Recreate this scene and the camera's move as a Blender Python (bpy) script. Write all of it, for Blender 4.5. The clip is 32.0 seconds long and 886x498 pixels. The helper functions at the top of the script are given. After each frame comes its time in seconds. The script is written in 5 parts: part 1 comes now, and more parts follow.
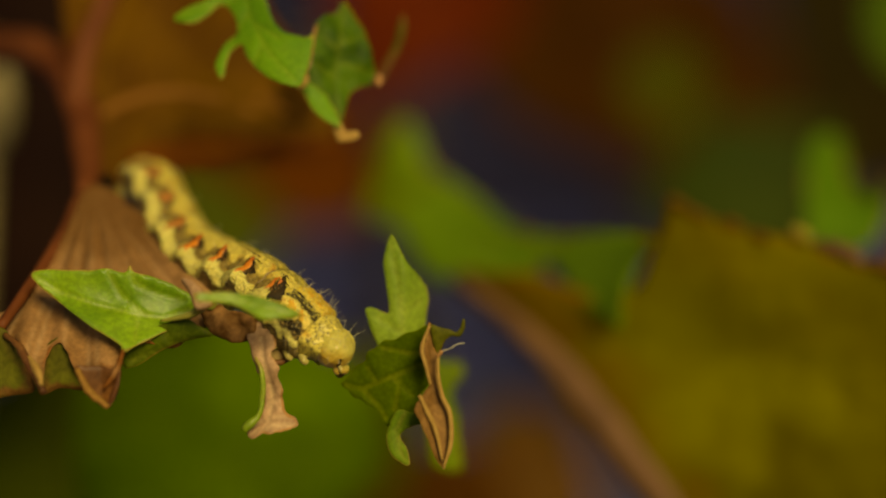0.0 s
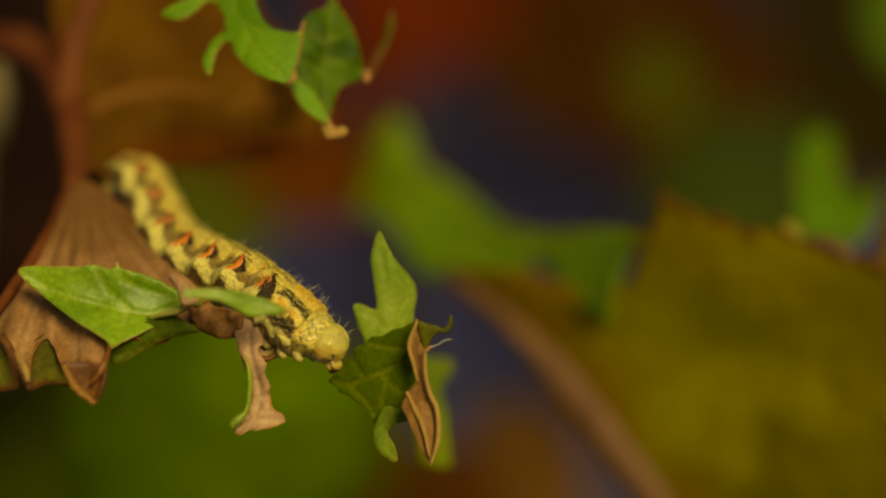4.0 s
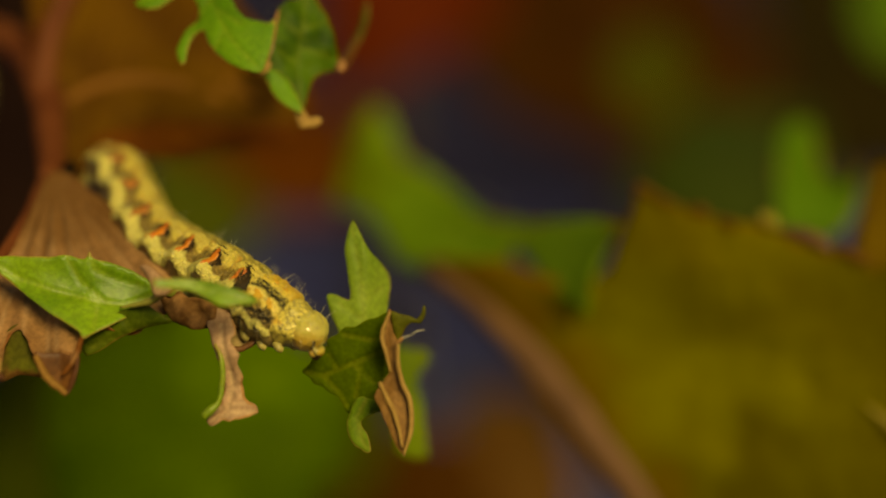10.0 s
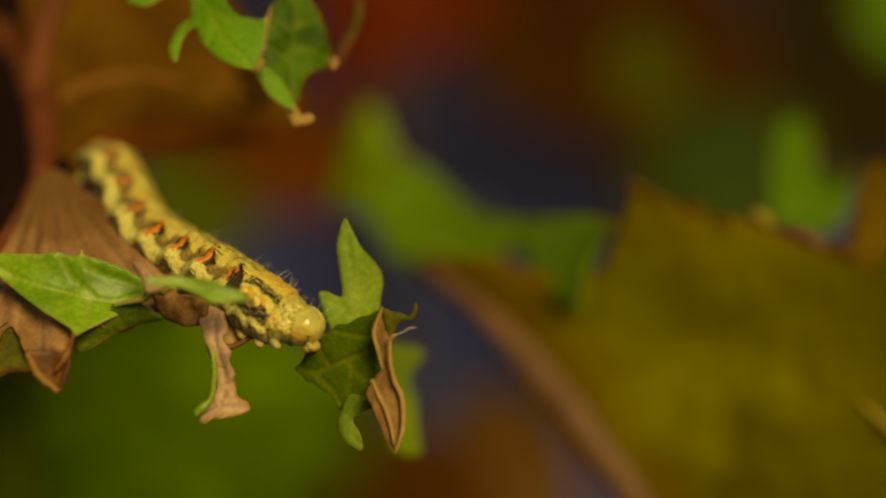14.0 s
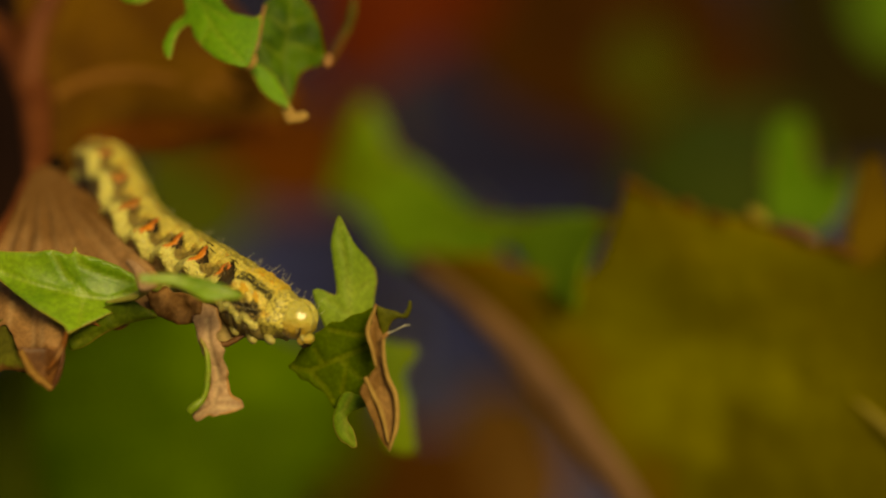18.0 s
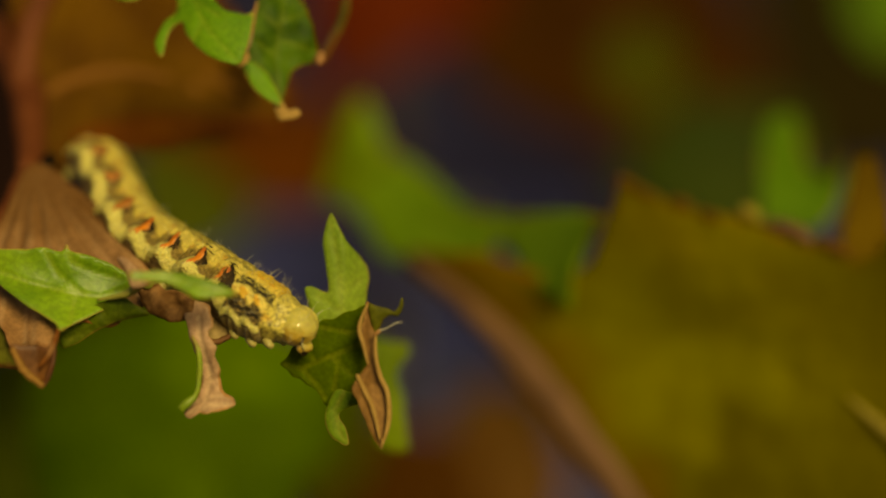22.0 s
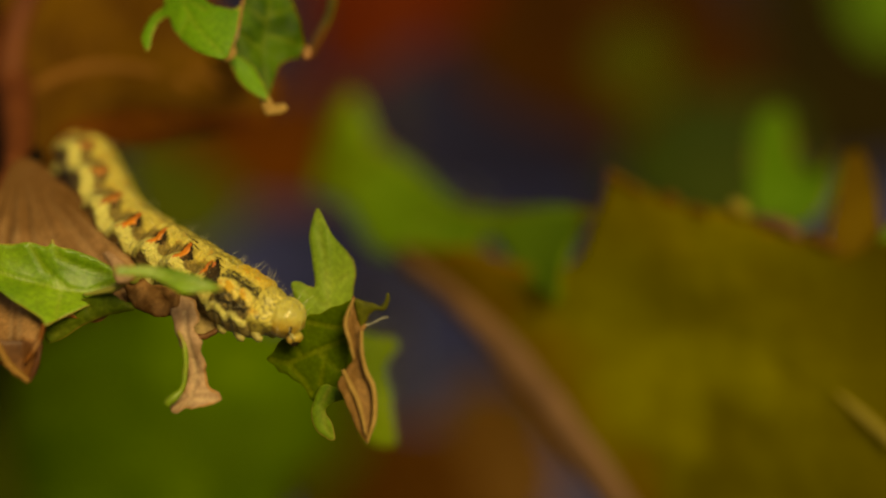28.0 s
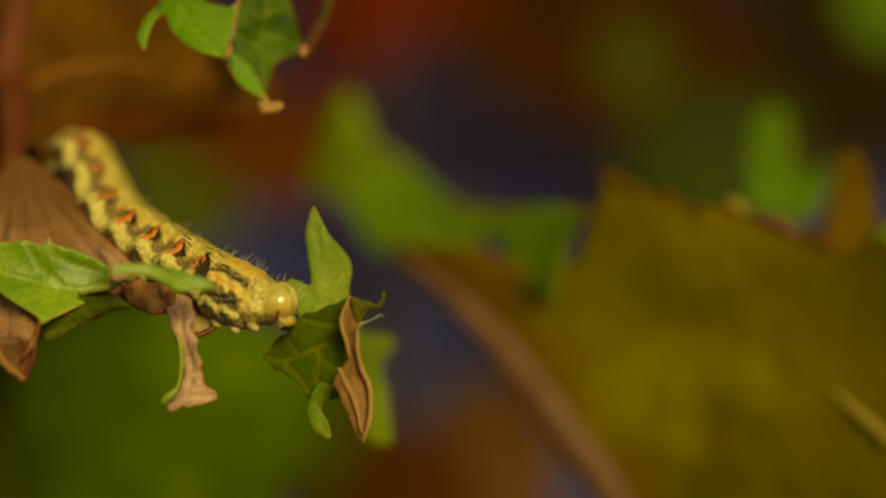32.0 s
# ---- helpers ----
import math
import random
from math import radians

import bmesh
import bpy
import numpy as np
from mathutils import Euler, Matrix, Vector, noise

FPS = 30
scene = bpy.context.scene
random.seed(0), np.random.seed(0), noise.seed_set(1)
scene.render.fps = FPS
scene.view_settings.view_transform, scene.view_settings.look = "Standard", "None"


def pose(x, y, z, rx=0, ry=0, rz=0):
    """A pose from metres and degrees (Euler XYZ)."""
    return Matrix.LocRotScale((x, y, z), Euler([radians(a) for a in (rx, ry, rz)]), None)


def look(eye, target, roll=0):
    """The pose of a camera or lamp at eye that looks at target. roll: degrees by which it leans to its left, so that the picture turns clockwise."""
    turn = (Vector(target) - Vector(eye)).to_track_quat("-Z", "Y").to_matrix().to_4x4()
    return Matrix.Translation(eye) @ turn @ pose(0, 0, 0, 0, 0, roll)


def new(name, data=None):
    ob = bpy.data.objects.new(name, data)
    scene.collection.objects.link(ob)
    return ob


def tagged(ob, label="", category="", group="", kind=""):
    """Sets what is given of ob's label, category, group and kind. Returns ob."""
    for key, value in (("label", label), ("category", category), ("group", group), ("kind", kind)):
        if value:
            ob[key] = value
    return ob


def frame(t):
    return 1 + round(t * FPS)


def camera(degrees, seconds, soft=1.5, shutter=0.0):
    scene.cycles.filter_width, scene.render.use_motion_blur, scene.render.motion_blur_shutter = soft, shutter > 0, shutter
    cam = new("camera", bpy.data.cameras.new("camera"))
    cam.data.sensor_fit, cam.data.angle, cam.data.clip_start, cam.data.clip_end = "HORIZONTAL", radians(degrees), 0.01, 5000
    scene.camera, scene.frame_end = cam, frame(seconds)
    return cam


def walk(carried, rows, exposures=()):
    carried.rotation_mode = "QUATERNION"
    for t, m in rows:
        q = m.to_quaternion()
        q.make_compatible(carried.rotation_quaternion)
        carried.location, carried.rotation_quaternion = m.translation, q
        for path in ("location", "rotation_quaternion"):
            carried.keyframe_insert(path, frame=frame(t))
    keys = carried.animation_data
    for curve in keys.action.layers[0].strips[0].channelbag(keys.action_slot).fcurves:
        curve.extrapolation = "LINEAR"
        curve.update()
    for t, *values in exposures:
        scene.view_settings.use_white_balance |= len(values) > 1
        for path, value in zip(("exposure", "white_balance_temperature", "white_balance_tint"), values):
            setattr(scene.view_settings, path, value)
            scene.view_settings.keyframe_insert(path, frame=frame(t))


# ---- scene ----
from mathutils.geometry import delaunay_2d_cdt

# ---------------------------------------------------------------- camera
cam = camera(26, 32.0, soft=2.1)
cam.data.dof.use_dof = True
cam.data.dof.focus_distance = 0.1510
cam.data.dof.aperture_fstop = 6.6
CAMERA_ROWS = [
    (0, pose(0.00000, 0.00000, 0.60000, 90.000)),
    (1, pose(0.00018, 0.00003, 0.59998, 89.997)),
    (2, pose(0.00038, 0.00007, 0.59997, 89.971)),
    (3, pose(0.00066, 0.00012, 0.59994, 89.945)),
    (3.5, pose(0.00083, 0.00016, 0.59993, 89.933)),
    (5.5, pose(0.00150, 0.00029, 0.59986, 89.860)),
    (6, pose(0.00172, 0.00033, 0.59985, 89.836)),
    (7, pose(0.00216, 0.00041, 0.59981, 89.789)),
    (8, pose(0.00253, 0.00048, 0.59977, 89.753)),
    (9, pose(0.00283, 0.00054, 0.59975, 89.726)),
    (10, pose(0.00308, 0.00059, 0.59972, 89.700)),
    (11, pose(0.00327, 0.00062, 0.59971, 89.681)),
    (12, pose(0.00342, 0.00065, 0.59969, 89.667)),
    (13, pose(0.00356, 0.00068, 0.59968, 89.651)),
    (14, pose(0.00370, 0.00070, 0.59967, 89.637)),
    (14.5, pose(0.00378, 0.00072, 0.59966, 89.630)),
    (16.5, pose(0.00400, 0.00076, 0.59964, 89.606)),
    (17, pose(0.00406, 0.00077, 0.59963, 89.598)),
    (18, pose(0.00418, 0.00079, 0.59962, 89.586)),
    (19, pose(0.00431, 0.00082, 0.59961, 89.576)),
    (20, pose(0.00446, 0.00085, 0.59960, 89.562)),
    (21, pose(0.00462, 0.00088, 0.59958, 89.548)),
    (22, pose(0.00481, 0.00091, 0.59957, 89.527)),
    (23, pose(0.00503, 0.00095, 0.59955, 89.504)),
    (24, pose(0.00527, 0.00100, 0.59953, 89.482)),
    (25, pose(0.00549, 0.00104, 0.59951, 89.463)),
    (25.5, pose(0.00560, 0.00106, 0.59950, 89.451)),
    (27.5, pose(0.00584, 0.00111, 0.59947, 89.419)),
    (28, pose(0.00588, 0.00112, 0.59947, 89.412)),
    (29, pose(0.00598, 0.00114, 0.59946, 89.393)),
    (30, pose(0.00607, 0.00115, 0.59945, 89.377)),
    (31, pose(0.00614, 0.00117, 0.59945, 89.366)),
    (32, pose(0.00619, 0.00118, 0.59944, 89.364)),
]
walk(cam, CAMERA_ROWS, exposures=[(0, 0.0, 8100, 7), (32, 0.0, 8100, 7)])

# ---------------------------------------------------------------- world and sun
SUN = Vector((0.28, -0.88, 0.38)).normalized()
world = bpy.data.worlds.new("world")
scene.world = world
world.use_nodes = True
wn = world.node_tree
sky = wn.nodes.new("ShaderNodeTexSky")
sky.sky_type = "NISHITA"
sky.sun_disc = False
sky.sun_elevation = math.asin(SUN.z)
sky.sun_rotation = math.atan2(SUN.x, SUN.y)
wn.nodes["Background"].inputs["Strength"].default_value = 0.045
wn.links.new(sky.outputs["Color"], wn.nodes["Background"].inputs["Color"])
sun_data = bpy.data.lights.new("sun", "SUN")
sun_data.energy = 3.75
sun_data.angle = radians(22)
sun_data.color = (1.0, 0.86, 0.45)
sun = new("sun", sun_data)
sun.matrix_world = look(SUN * 3, (0, 0, 0))


# ---------------------------------------------------------------- material helpers
class Net:
    """Short hand for building a node material."""

    def __init__(self, name):
        self.mat = bpy.data.materials.new(name)
        self.mat.use_nodes = True
        self.nt = self.mat.node_tree
        self.bsdf = self.nt.nodes["Principled BSDF"]
        self.out = self.nt.nodes["Material Output"]

    def node(self, kind):
        return self.nt.nodes.new(kind)

    def link(self, a, b):
        self.nt.links.new(a, b)

    def put(self, sock, value):
        if hasattr(value, "is_linked"):
            self.link(value, sock)
        else:
            sock.default_value = value

    def math(self, op, a, b=0.0, clamp=False):
        n = self.node("ShaderNodeMath")
        n.operation, n.use_clamp = op, clamp
        self.put(n.inputs[0], a)
        self.put(n.inputs[1], b)
        return n.outputs[0]

    def mix(self, fac, a, b, blend="MIX"):
        n = self.node("ShaderNodeMix")
        n.data_type, n.blend_type = "RGBA", blend
        self.put(n.inputs[0], fac)
        for s, v in ((n.inputs[6], a), (n.inputs[7], b)):
            self.put(s, v if hasattr(v, "is_linked") else (*v, 1))
        return n.outputs[2]

    def coords(self, what="Object"):
        return self.node("ShaderNodeTexCoord").outputs[what]

    def noise(self, scale, detail=3.0, vec=None, rough=0.55, distort=0.0):
        n = self.node("ShaderNodeTexNoise")
        self.link(vec or self.coords(), n.inputs["Vector"])
        n.inputs["Scale"].default_value = scale
        n.inputs["Detail"].default_value = detail
        n.inputs["Roughness"].default_value = rough
        n.inputs["Distortion"].default_value = distort
        return n.outputs["Fac"]

    def range(self, v, a, b, c=0.0, d=1.0):
        n = self.node("ShaderNodeMapRange")
        n.interpolation_type = "SMOOTHSTEP"
        self.put(n.inputs[0], v)
        for i, x in enumerate((a, b, c, d)):
            n.inputs[i + 1].default_value = x
        return n.outputs[0]

    def attr(self, name):
        n = self.node("ShaderNodeAttribute")
        n.attribute_name = name
        return n.outputs["Fac"]

    def bump(self, height, strength, distance=0.0003):
        n = self.node("ShaderNodeBump")
        n.inputs["Strength"].default_value = strength
        n.inputs["Distance"].default_value = distance
        self.link(height, n.inputs["Height"])
        self.link(n.outputs[0], self.bsdf.inputs["Normal"])
        return n.outputs[0]

    def translucent(self, colour, amount):
        t = self.node("ShaderNodeBsdfTranslucent")
        self.put(t.inputs["Color"], colour)
        m = self.node("ShaderNodeMixShader")
        m.inputs[0].default_value = amount
        self.link(self.bsdf.outputs[0], m.inputs[1])
        self.link(t.outputs[0], m.inputs[2])
        self.link(m.outputs[0], self.out.inputs["Surface"])


def leaf_material(name, low, high, vein, dry, dry_width, rough=0.5, patch=120, through_light=0.2, blotch=None, blotch_amount=0.5, gloss=0.1, net=0.12, base_tone=None, streak=None, end_tone=None):
    """Leaf tissue: two tones in patches, paler veins, a dry margin, fine grain relief."""
    n = Net(name)
    big = n.noise(patch, 3)
    fine = n.noise(2600, 2)
    colour = n.mix(n.range(big, 0.32, 0.68), low, high)
    if blotch:
        colour = n.mix(n.range(n.noise(patch * 0.6, 4, distort=0.6), blotch_amount, blotch_amount + 0.14), colour, blotch)
    cell = n.node("ShaderNodeTexVoronoi")
    cell.feature = "DISTANCE_TO_EDGE"
    n.link(n.coords(), cell.inputs["Vector"])
    cell.inputs["Scale"].default_value = 900
    net_vein = n.range(cell.outputs["Distance"], 0.0, 0.10, net, 0.0)
    colour = n.mix(net_vein, colour, vein)
    v = n.math("MULTIPLY", n.range(n.attr("vein"), 0.03, 0.34, 0.42, 0.0), n.range(n.noise(700, 2), 0.3, 0.62, 0.35, 1.0))
    colour = n.mix(v, colour, vein)
    ragged = n.math("ADD", n.attr("edge"), n.math("MULTIPLY", n.math("SUBTRACT", n.noise(500, 3), 0.5), dry_width * 2.2))
    patchy = n.range(n.noise(210, 2), 0.44, 0.58, 0.15, 1.0)
    colour = n.mix(n.math("MULTIPLY", patchy, n.range(ragged, dry_width * 0.35, dry_width, 1.0, 0.0)), colour, dry)
    if streak is not None:
        # broad bands that run with the side veins
        turn = n.node("ShaderNodeMapping")
        turn.inputs["Rotation"].default_value = (0, 0, radians(streak))
        turn.inputs["Scale"].default_value = (14, 75, 1)
        n.link(n.coords(), turn.inputs[0])
        bands = n.range(n.noise(1.0, 3, turn.outputs[0], 0.6), 0.34, 0.66)
        colour = n.mix(1.0, colour, n.mix(bands, (0.74, 0.76, 0.8), (1.16, 1.2, 1.0)), "MULTIPLY")
    if base_tone:
        # the base of the blade, next to its stalk, is darker than the rest
        axes = n.node("ShaderNodeSeparateXYZ")
        n.link(n.coords(), axes.inputs[0])
        along = n.math("ADD", axes.outputs[1], n.math("MULTIPLY", n.math("SUBTRACT", n.noise(260, 3), 0.5), 0.008))
        colour = n.mix(n.range(along, 0.0, 0.009, 0.0, 0.8), colour, base_tone)
    if end_tone:
        # darker towards the far end, with brown patches at the upper edge and rolled margin
        ends = n.node("ShaderNodeSeparateXYZ")
        n.link(n.coords(), ends.inputs[0])
        wander = n.math("MULTIPLY", n.math("SUBTRACT", n.noise(150, 3, distort=0.5), 0.5), 0.016)
        far_end = n.range(n.math("ADD", ends.outputs[0], wander), 0.006, 0.018, 0.0, 0.75)
        colour = n.mix(far_end, colour, end_tone)
        colour = n.mix(n.range(n.math("ADD", ends.outputs[1], wander), 0.003, 0.013, 0.0, 0.42), colour, (0.115, 0.070, 0.001))
        colour = n.mix(n.range(n.math("SUBTRACT", n.math("ADD", ends.outputs[0], wander), n.math("MULTIPLY", ends.outputs[1], -0.6)), -0.010, -0.018, 0.0, 0.5), colour, (0.17, 0.062, 0.004))
    grain = n.mix(n.range(fine, 0.3, 0.7), (0.86, 0.86, 0.86), (1.12, 1.12, 1.12))
    colour = n.mix(1.0, colour, grain, "MULTIPLY")
    n.link(colour, n.bsdf.inputs["Base Color"])
    n.bsdf.inputs["Roughness"].default_value = rough
    n.bsdf.inputs["Specular IOR Level"].default_value = gloss
    height = n.math("ADD", n.math("MULTIPLY", fine, 0.4), n.math("MULTIPLY", n.range(n.attr("vein"), 0.0, 0.5), 1.0))
    n.bump(height, 0.5, 0.00015)
    n.translucent(colour, through_light)
    return n.mat


def plain_material(name, low, high, scale, rough, relief=0.4, distance=0.0002, spec=0.4):
    n = Net(name)
    a, b = n.noise(scale, 4), n.noise(scale * 7, 3)
    colour = n.mix(n.range(a, 0.3, 0.7), low, high)
    colour = n.mix(1.0, colour, n.mix(b, (0.8, 0.8, 0.8), (1.2, 1.2, 1.2)), "MULTIPLY")
    n.link(colour, n.bsdf.inputs["Base Color"])
    n.bsdf.inputs["Roughness"].default_value = rough
    n.bsdf.inputs["Specular IOR Level"].default_value = spec
    n.bump(n.math("ADD", a, n.math("MULTIPLY", b, 0.5)), relief, distance)
    return n.mat


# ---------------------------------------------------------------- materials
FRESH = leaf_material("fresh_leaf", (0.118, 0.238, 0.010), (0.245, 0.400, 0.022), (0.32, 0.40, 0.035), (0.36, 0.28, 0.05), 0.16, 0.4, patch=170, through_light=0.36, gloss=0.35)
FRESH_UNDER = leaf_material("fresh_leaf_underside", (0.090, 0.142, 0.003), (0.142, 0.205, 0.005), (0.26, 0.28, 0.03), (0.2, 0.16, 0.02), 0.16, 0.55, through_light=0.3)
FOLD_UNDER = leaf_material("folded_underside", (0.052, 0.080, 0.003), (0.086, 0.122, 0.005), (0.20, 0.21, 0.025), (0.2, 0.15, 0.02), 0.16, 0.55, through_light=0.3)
PALE_LOBE = leaf_material("pale_lobe", (0.165, 0.262, 0.024), (0.245, 0.345, 0.038), (0.3, 0.34, 0.05), (0.32, 0.26, 0.05), 0.08, 0.5, through_light=0.35)
LOWER_LOBE = leaf_material("lower_lobe", (0.100, 0.170, 0.008), (0.150, 0.240, 0.016), (0.24, 0.22, 0.03), (0.26, 0.20, 0.04), 0.12, 0.55, through_light=0.35, gloss=0.08)
BROAD_GREEN = leaf_material("broad_green_leaf", (0.043, 0.082, 0.0008), (0.070, 0.120, 0.0012), (0.15, 0.19, 0.004), (0.08, 0.08, 0.002), 0.6, 0.6, 110, 0.15, (0.082, 0.138, 0.0014), 0.52, gloss=0.03, streak=80)
DEEP = leaf_material("deep_green_leaf", (0.047, 0.077, 0.001), (0.067, 0.104, 0.0012), (0.19, 0.20, 0.014), (0.10, 0.12, 0.003), 0.12, 0.6, patch=90, through_light=0.3, gloss=0.03, net=0.05)
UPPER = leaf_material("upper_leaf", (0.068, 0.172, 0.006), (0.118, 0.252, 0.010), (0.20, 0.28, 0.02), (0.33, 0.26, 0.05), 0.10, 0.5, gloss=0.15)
# same leaf as UPPER, with the shade of its turned-away side in the colour
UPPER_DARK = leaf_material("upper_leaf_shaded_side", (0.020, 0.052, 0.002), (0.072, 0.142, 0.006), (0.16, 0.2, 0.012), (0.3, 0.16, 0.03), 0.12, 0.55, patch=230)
DRY_PINK = leaf_material("dry_pink_tissue", (0.28, 0.160, 0.090), (0.46, 0.285, 0.170), (0.58, 0.42, 0.24), (0.36, 0.18, 0.065), 0.2, 0.7, 300, 0.12)
DRY_BROWN = leaf_material("dry_brown_tissue", (0.20, 0.098, 0.036), (0.36, 0.19, 0.080), (0.42, 0.26, 0.13), (0.18, 0.06, 0.012), 0.3, 0.7, 200, 0.12, net=0.03, base_tone=(0.105, 0.043, 0.008))
DRY_MOTTLED = leaf_material("dry_mottled_tissue", (0.090, 0.039, 0.011), (0.240, 0.118, 0.042), (0.26, 0.15, 0.06), (0.12, 0.05, 0.012), 0.25, 0.7, 500, 0.12)
DRY_RUST = leaf_material("dry_rust_tissue", (0.140, 0.066, 0.017), (0.235, 0.122, 0.040), (0.12, 0.055, 0.012), (0.24, 0.12, 0.028), 0.12, 0.6, 300, 0.12, gloss=0.1)
DRY_BEIGE = leaf_material("dry_beige_tissue", (0.20, 0.13, 0.045), (0.36, 0.25, 0.10), (0.40, 0.30, 0.13), (0.12, 0.05, 0.02), 0.22, 0.6, 300, 0.15)
WITHERED = leaf_material("withered_leaf", (0.061, 0.0225, 0.001), (0.112, 0.049, 0.0016), (0.15, 0.065, 0.006), (0.09, 0.026, 0.003), 1.2, 0.7, 110, 0.15, gloss=0.05)
WITHERED_RED = leaf_material("withered_leaf_edge", (0.100, 0.026, 0.0012), (0.155, 0.046, 0.0018), (0.15, 0.055, 0.005), (0.10, 0.024, 0.003), 1.2, 0.7, 110, 0.15, gloss=0.05)
# dark tone that carries the shadow lying on the withered leaf
SHADOW_PATCH = leaf_material("shadow_patch", (0.040, 0.017, 0.001), (0.070, 0.030, 0.0015), (0.05, 0.02, 0.003), (0.03, 0.012, 0.002), 0.8, 0.7, 110, 0.1, gloss=0.03)
OLIVE = leaf_material("olive_leaf", (0.108, 0.086, 0.0005), (0.162, 0.141, 0.0007), (0.15, 0.115, 0.002), (0.15, 0.06, 0.006), 0.8, 0.6, 80, 0.15, (0.085, 0.066, 0.0008), 0.53, gloss=0.03, streak=38, end_tone=(0.066, 0.050, 0.0006))
SPRING = leaf_material("spring_leaf", (0.07108, 0.1522, 0.006), (0.09727, 0.2001, 0.012), (0.18, 0.25, 0.02), (0.24, 0.15, 0.03), 0.4, 0.55, 60, 0.25, gloss=0.05)
MID_GREEN = leaf_material("mid_green_leaf", (0.135, 0.250, 0.0120), (0.195, 0.335, 0.020), (0.18, 0.22, 0.004), (0.2, 0.12, 0.008), 0.7, 0.55, 70, 0.15, (0.10, 0.115, 0.003), 0.54, gloss=0.03)
RED_LEAF = leaf_material("red_leaf", (0.06403, 0.007115, 0.0006), (0.0996, 0.01281, 0.0008), (0.15, 0.04, 0.004), (0.07, 0.015, 0.002), 1.2, 0.6, 30, 0.15, gloss=0.03)
RUSSET = leaf_material("russet_leaf", (0.032, 0.0105, 0.0006), (0.052, 0.017, 0.0008), (0.07, 0.024, 0.002), (0.04, 0.012, 0.001), 1.2, 0.65, 30, 0.15, gloss=0.03)
BROWN_LOBE = leaf_material("brown_lobe", (0.072, 0.040, 0.0015), (0.110, 0.064, 0.0025), (0.13, 0.08, 0.006), (0.08, 0.04, 0.002), 0.8, 0.7, 80, 0.15, gloss=0.03)
BRONZE = leaf_material("bronze_leaf", (0.068, 0.029, 0.004), (0.105, 0.048, 0.010), (0.19, 0.09, 0.014), (0.09, 0.04, 0.005), 1.2, 0.6, 30, 0.15, gloss=0.03)
# green darkened so that the colour itself holds the deep shade
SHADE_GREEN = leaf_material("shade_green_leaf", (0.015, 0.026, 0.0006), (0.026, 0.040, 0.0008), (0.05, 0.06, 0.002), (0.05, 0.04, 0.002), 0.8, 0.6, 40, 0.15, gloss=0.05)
# near-black maroon that stands for the dark gap at the left
MAROON = leaf_material("maroon_gap_fill", (0.007, 0.0025, 0.0022), (0.013, 0.005, 0.003), (0.02, 0.008, 0.006), (0.02, 0.006, 0.004), 0.8, 0.7, 40, 0.1, gloss=0.03)
RUSSET_RED = leaf_material("russet_red_leaf", (0.066, 0.0170, 0.0008), (0.100, 0.0265, 0.001), (0.12, 0.03, 0.003), (0.07, 0.02, 0.001), 1.2, 0.65, 30, 0.15, gloss=0.03)
RUSSET_BROWN = leaf_material("russet_brown_leaf", (0.055, 0.0190, 0.0008), (0.082, 0.0290, 0.001), (0.12, 0.03, 0.003), (0.07, 0.02, 0.001), 1.2, 0.65, 30, 0.15, gloss=0.03)
RUST_DARK = leaf_material("dark_rust_tissue", (0.075, 0.026, 0.006), (0.17, 0.065, 0.016), (0.2, 0.09, 0.03), (0.09, 0.03, 0.008), 0.2, 0.5, 300, 0.12, gloss=0.3)
REMNANT = leaf_material("green_remnant", (0.066, 0.063, 0.006), (0.11, 0.1103, 0.01), (0.14, 0.12, 0.02), (0.13, 0.06, 0.015), 0.9, 0.6, 300, 0.2)
OLIVE_TIP = leaf_material("olive_tip", (0.060, 0.064, 0.004), (0.105, 0.105, 0.008), (0.14, 0.13, 0.02), (0.10, 0.07, 0.012), 0.15, 0.6, 300, 0.2)
# dim green: shade at the lower left put into the leaf's colour
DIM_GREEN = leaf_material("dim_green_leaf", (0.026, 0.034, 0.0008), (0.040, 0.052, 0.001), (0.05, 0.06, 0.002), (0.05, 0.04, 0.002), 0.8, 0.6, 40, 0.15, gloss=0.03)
# tone for the darkness of the upper right corner
DUSK = leaf_material("dusky_fill", (0.011, 0.007, 0.0008), (0.018, 0.012, 0.001), (0.03, 0.02, 0.002), (0.03, 0.015, 0.002), 0.8, 0.7, 40, 0.1, gloss=0.03)
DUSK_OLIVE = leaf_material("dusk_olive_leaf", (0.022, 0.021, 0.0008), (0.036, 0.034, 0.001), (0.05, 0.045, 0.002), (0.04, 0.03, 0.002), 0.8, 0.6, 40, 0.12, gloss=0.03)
# two olives darkened to carry the shade on leaves behind
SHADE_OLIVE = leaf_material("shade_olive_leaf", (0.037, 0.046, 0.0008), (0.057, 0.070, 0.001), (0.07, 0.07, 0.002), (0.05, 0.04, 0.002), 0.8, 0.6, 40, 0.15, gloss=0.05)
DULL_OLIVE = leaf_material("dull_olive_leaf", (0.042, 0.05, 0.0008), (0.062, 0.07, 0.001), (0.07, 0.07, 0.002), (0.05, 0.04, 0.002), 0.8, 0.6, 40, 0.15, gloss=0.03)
STEM_RED = plain_material("red_brown_stem", (0.082, 0.021, 0.006), (0.13, 0.038, 0.011), 150, 0.6, spec=0.12)
RIB_TAN = plain_material("tan_rib", (0.150, 0.060, 0.010), (0.215, 0.092, 0.018), 150, 0.7, spec=0.08)
STEM_GREEN = plain_material("green_stem", (0.16, 0.17, 0.02), (0.28, 0.26, 0.05), 200, 0.5)
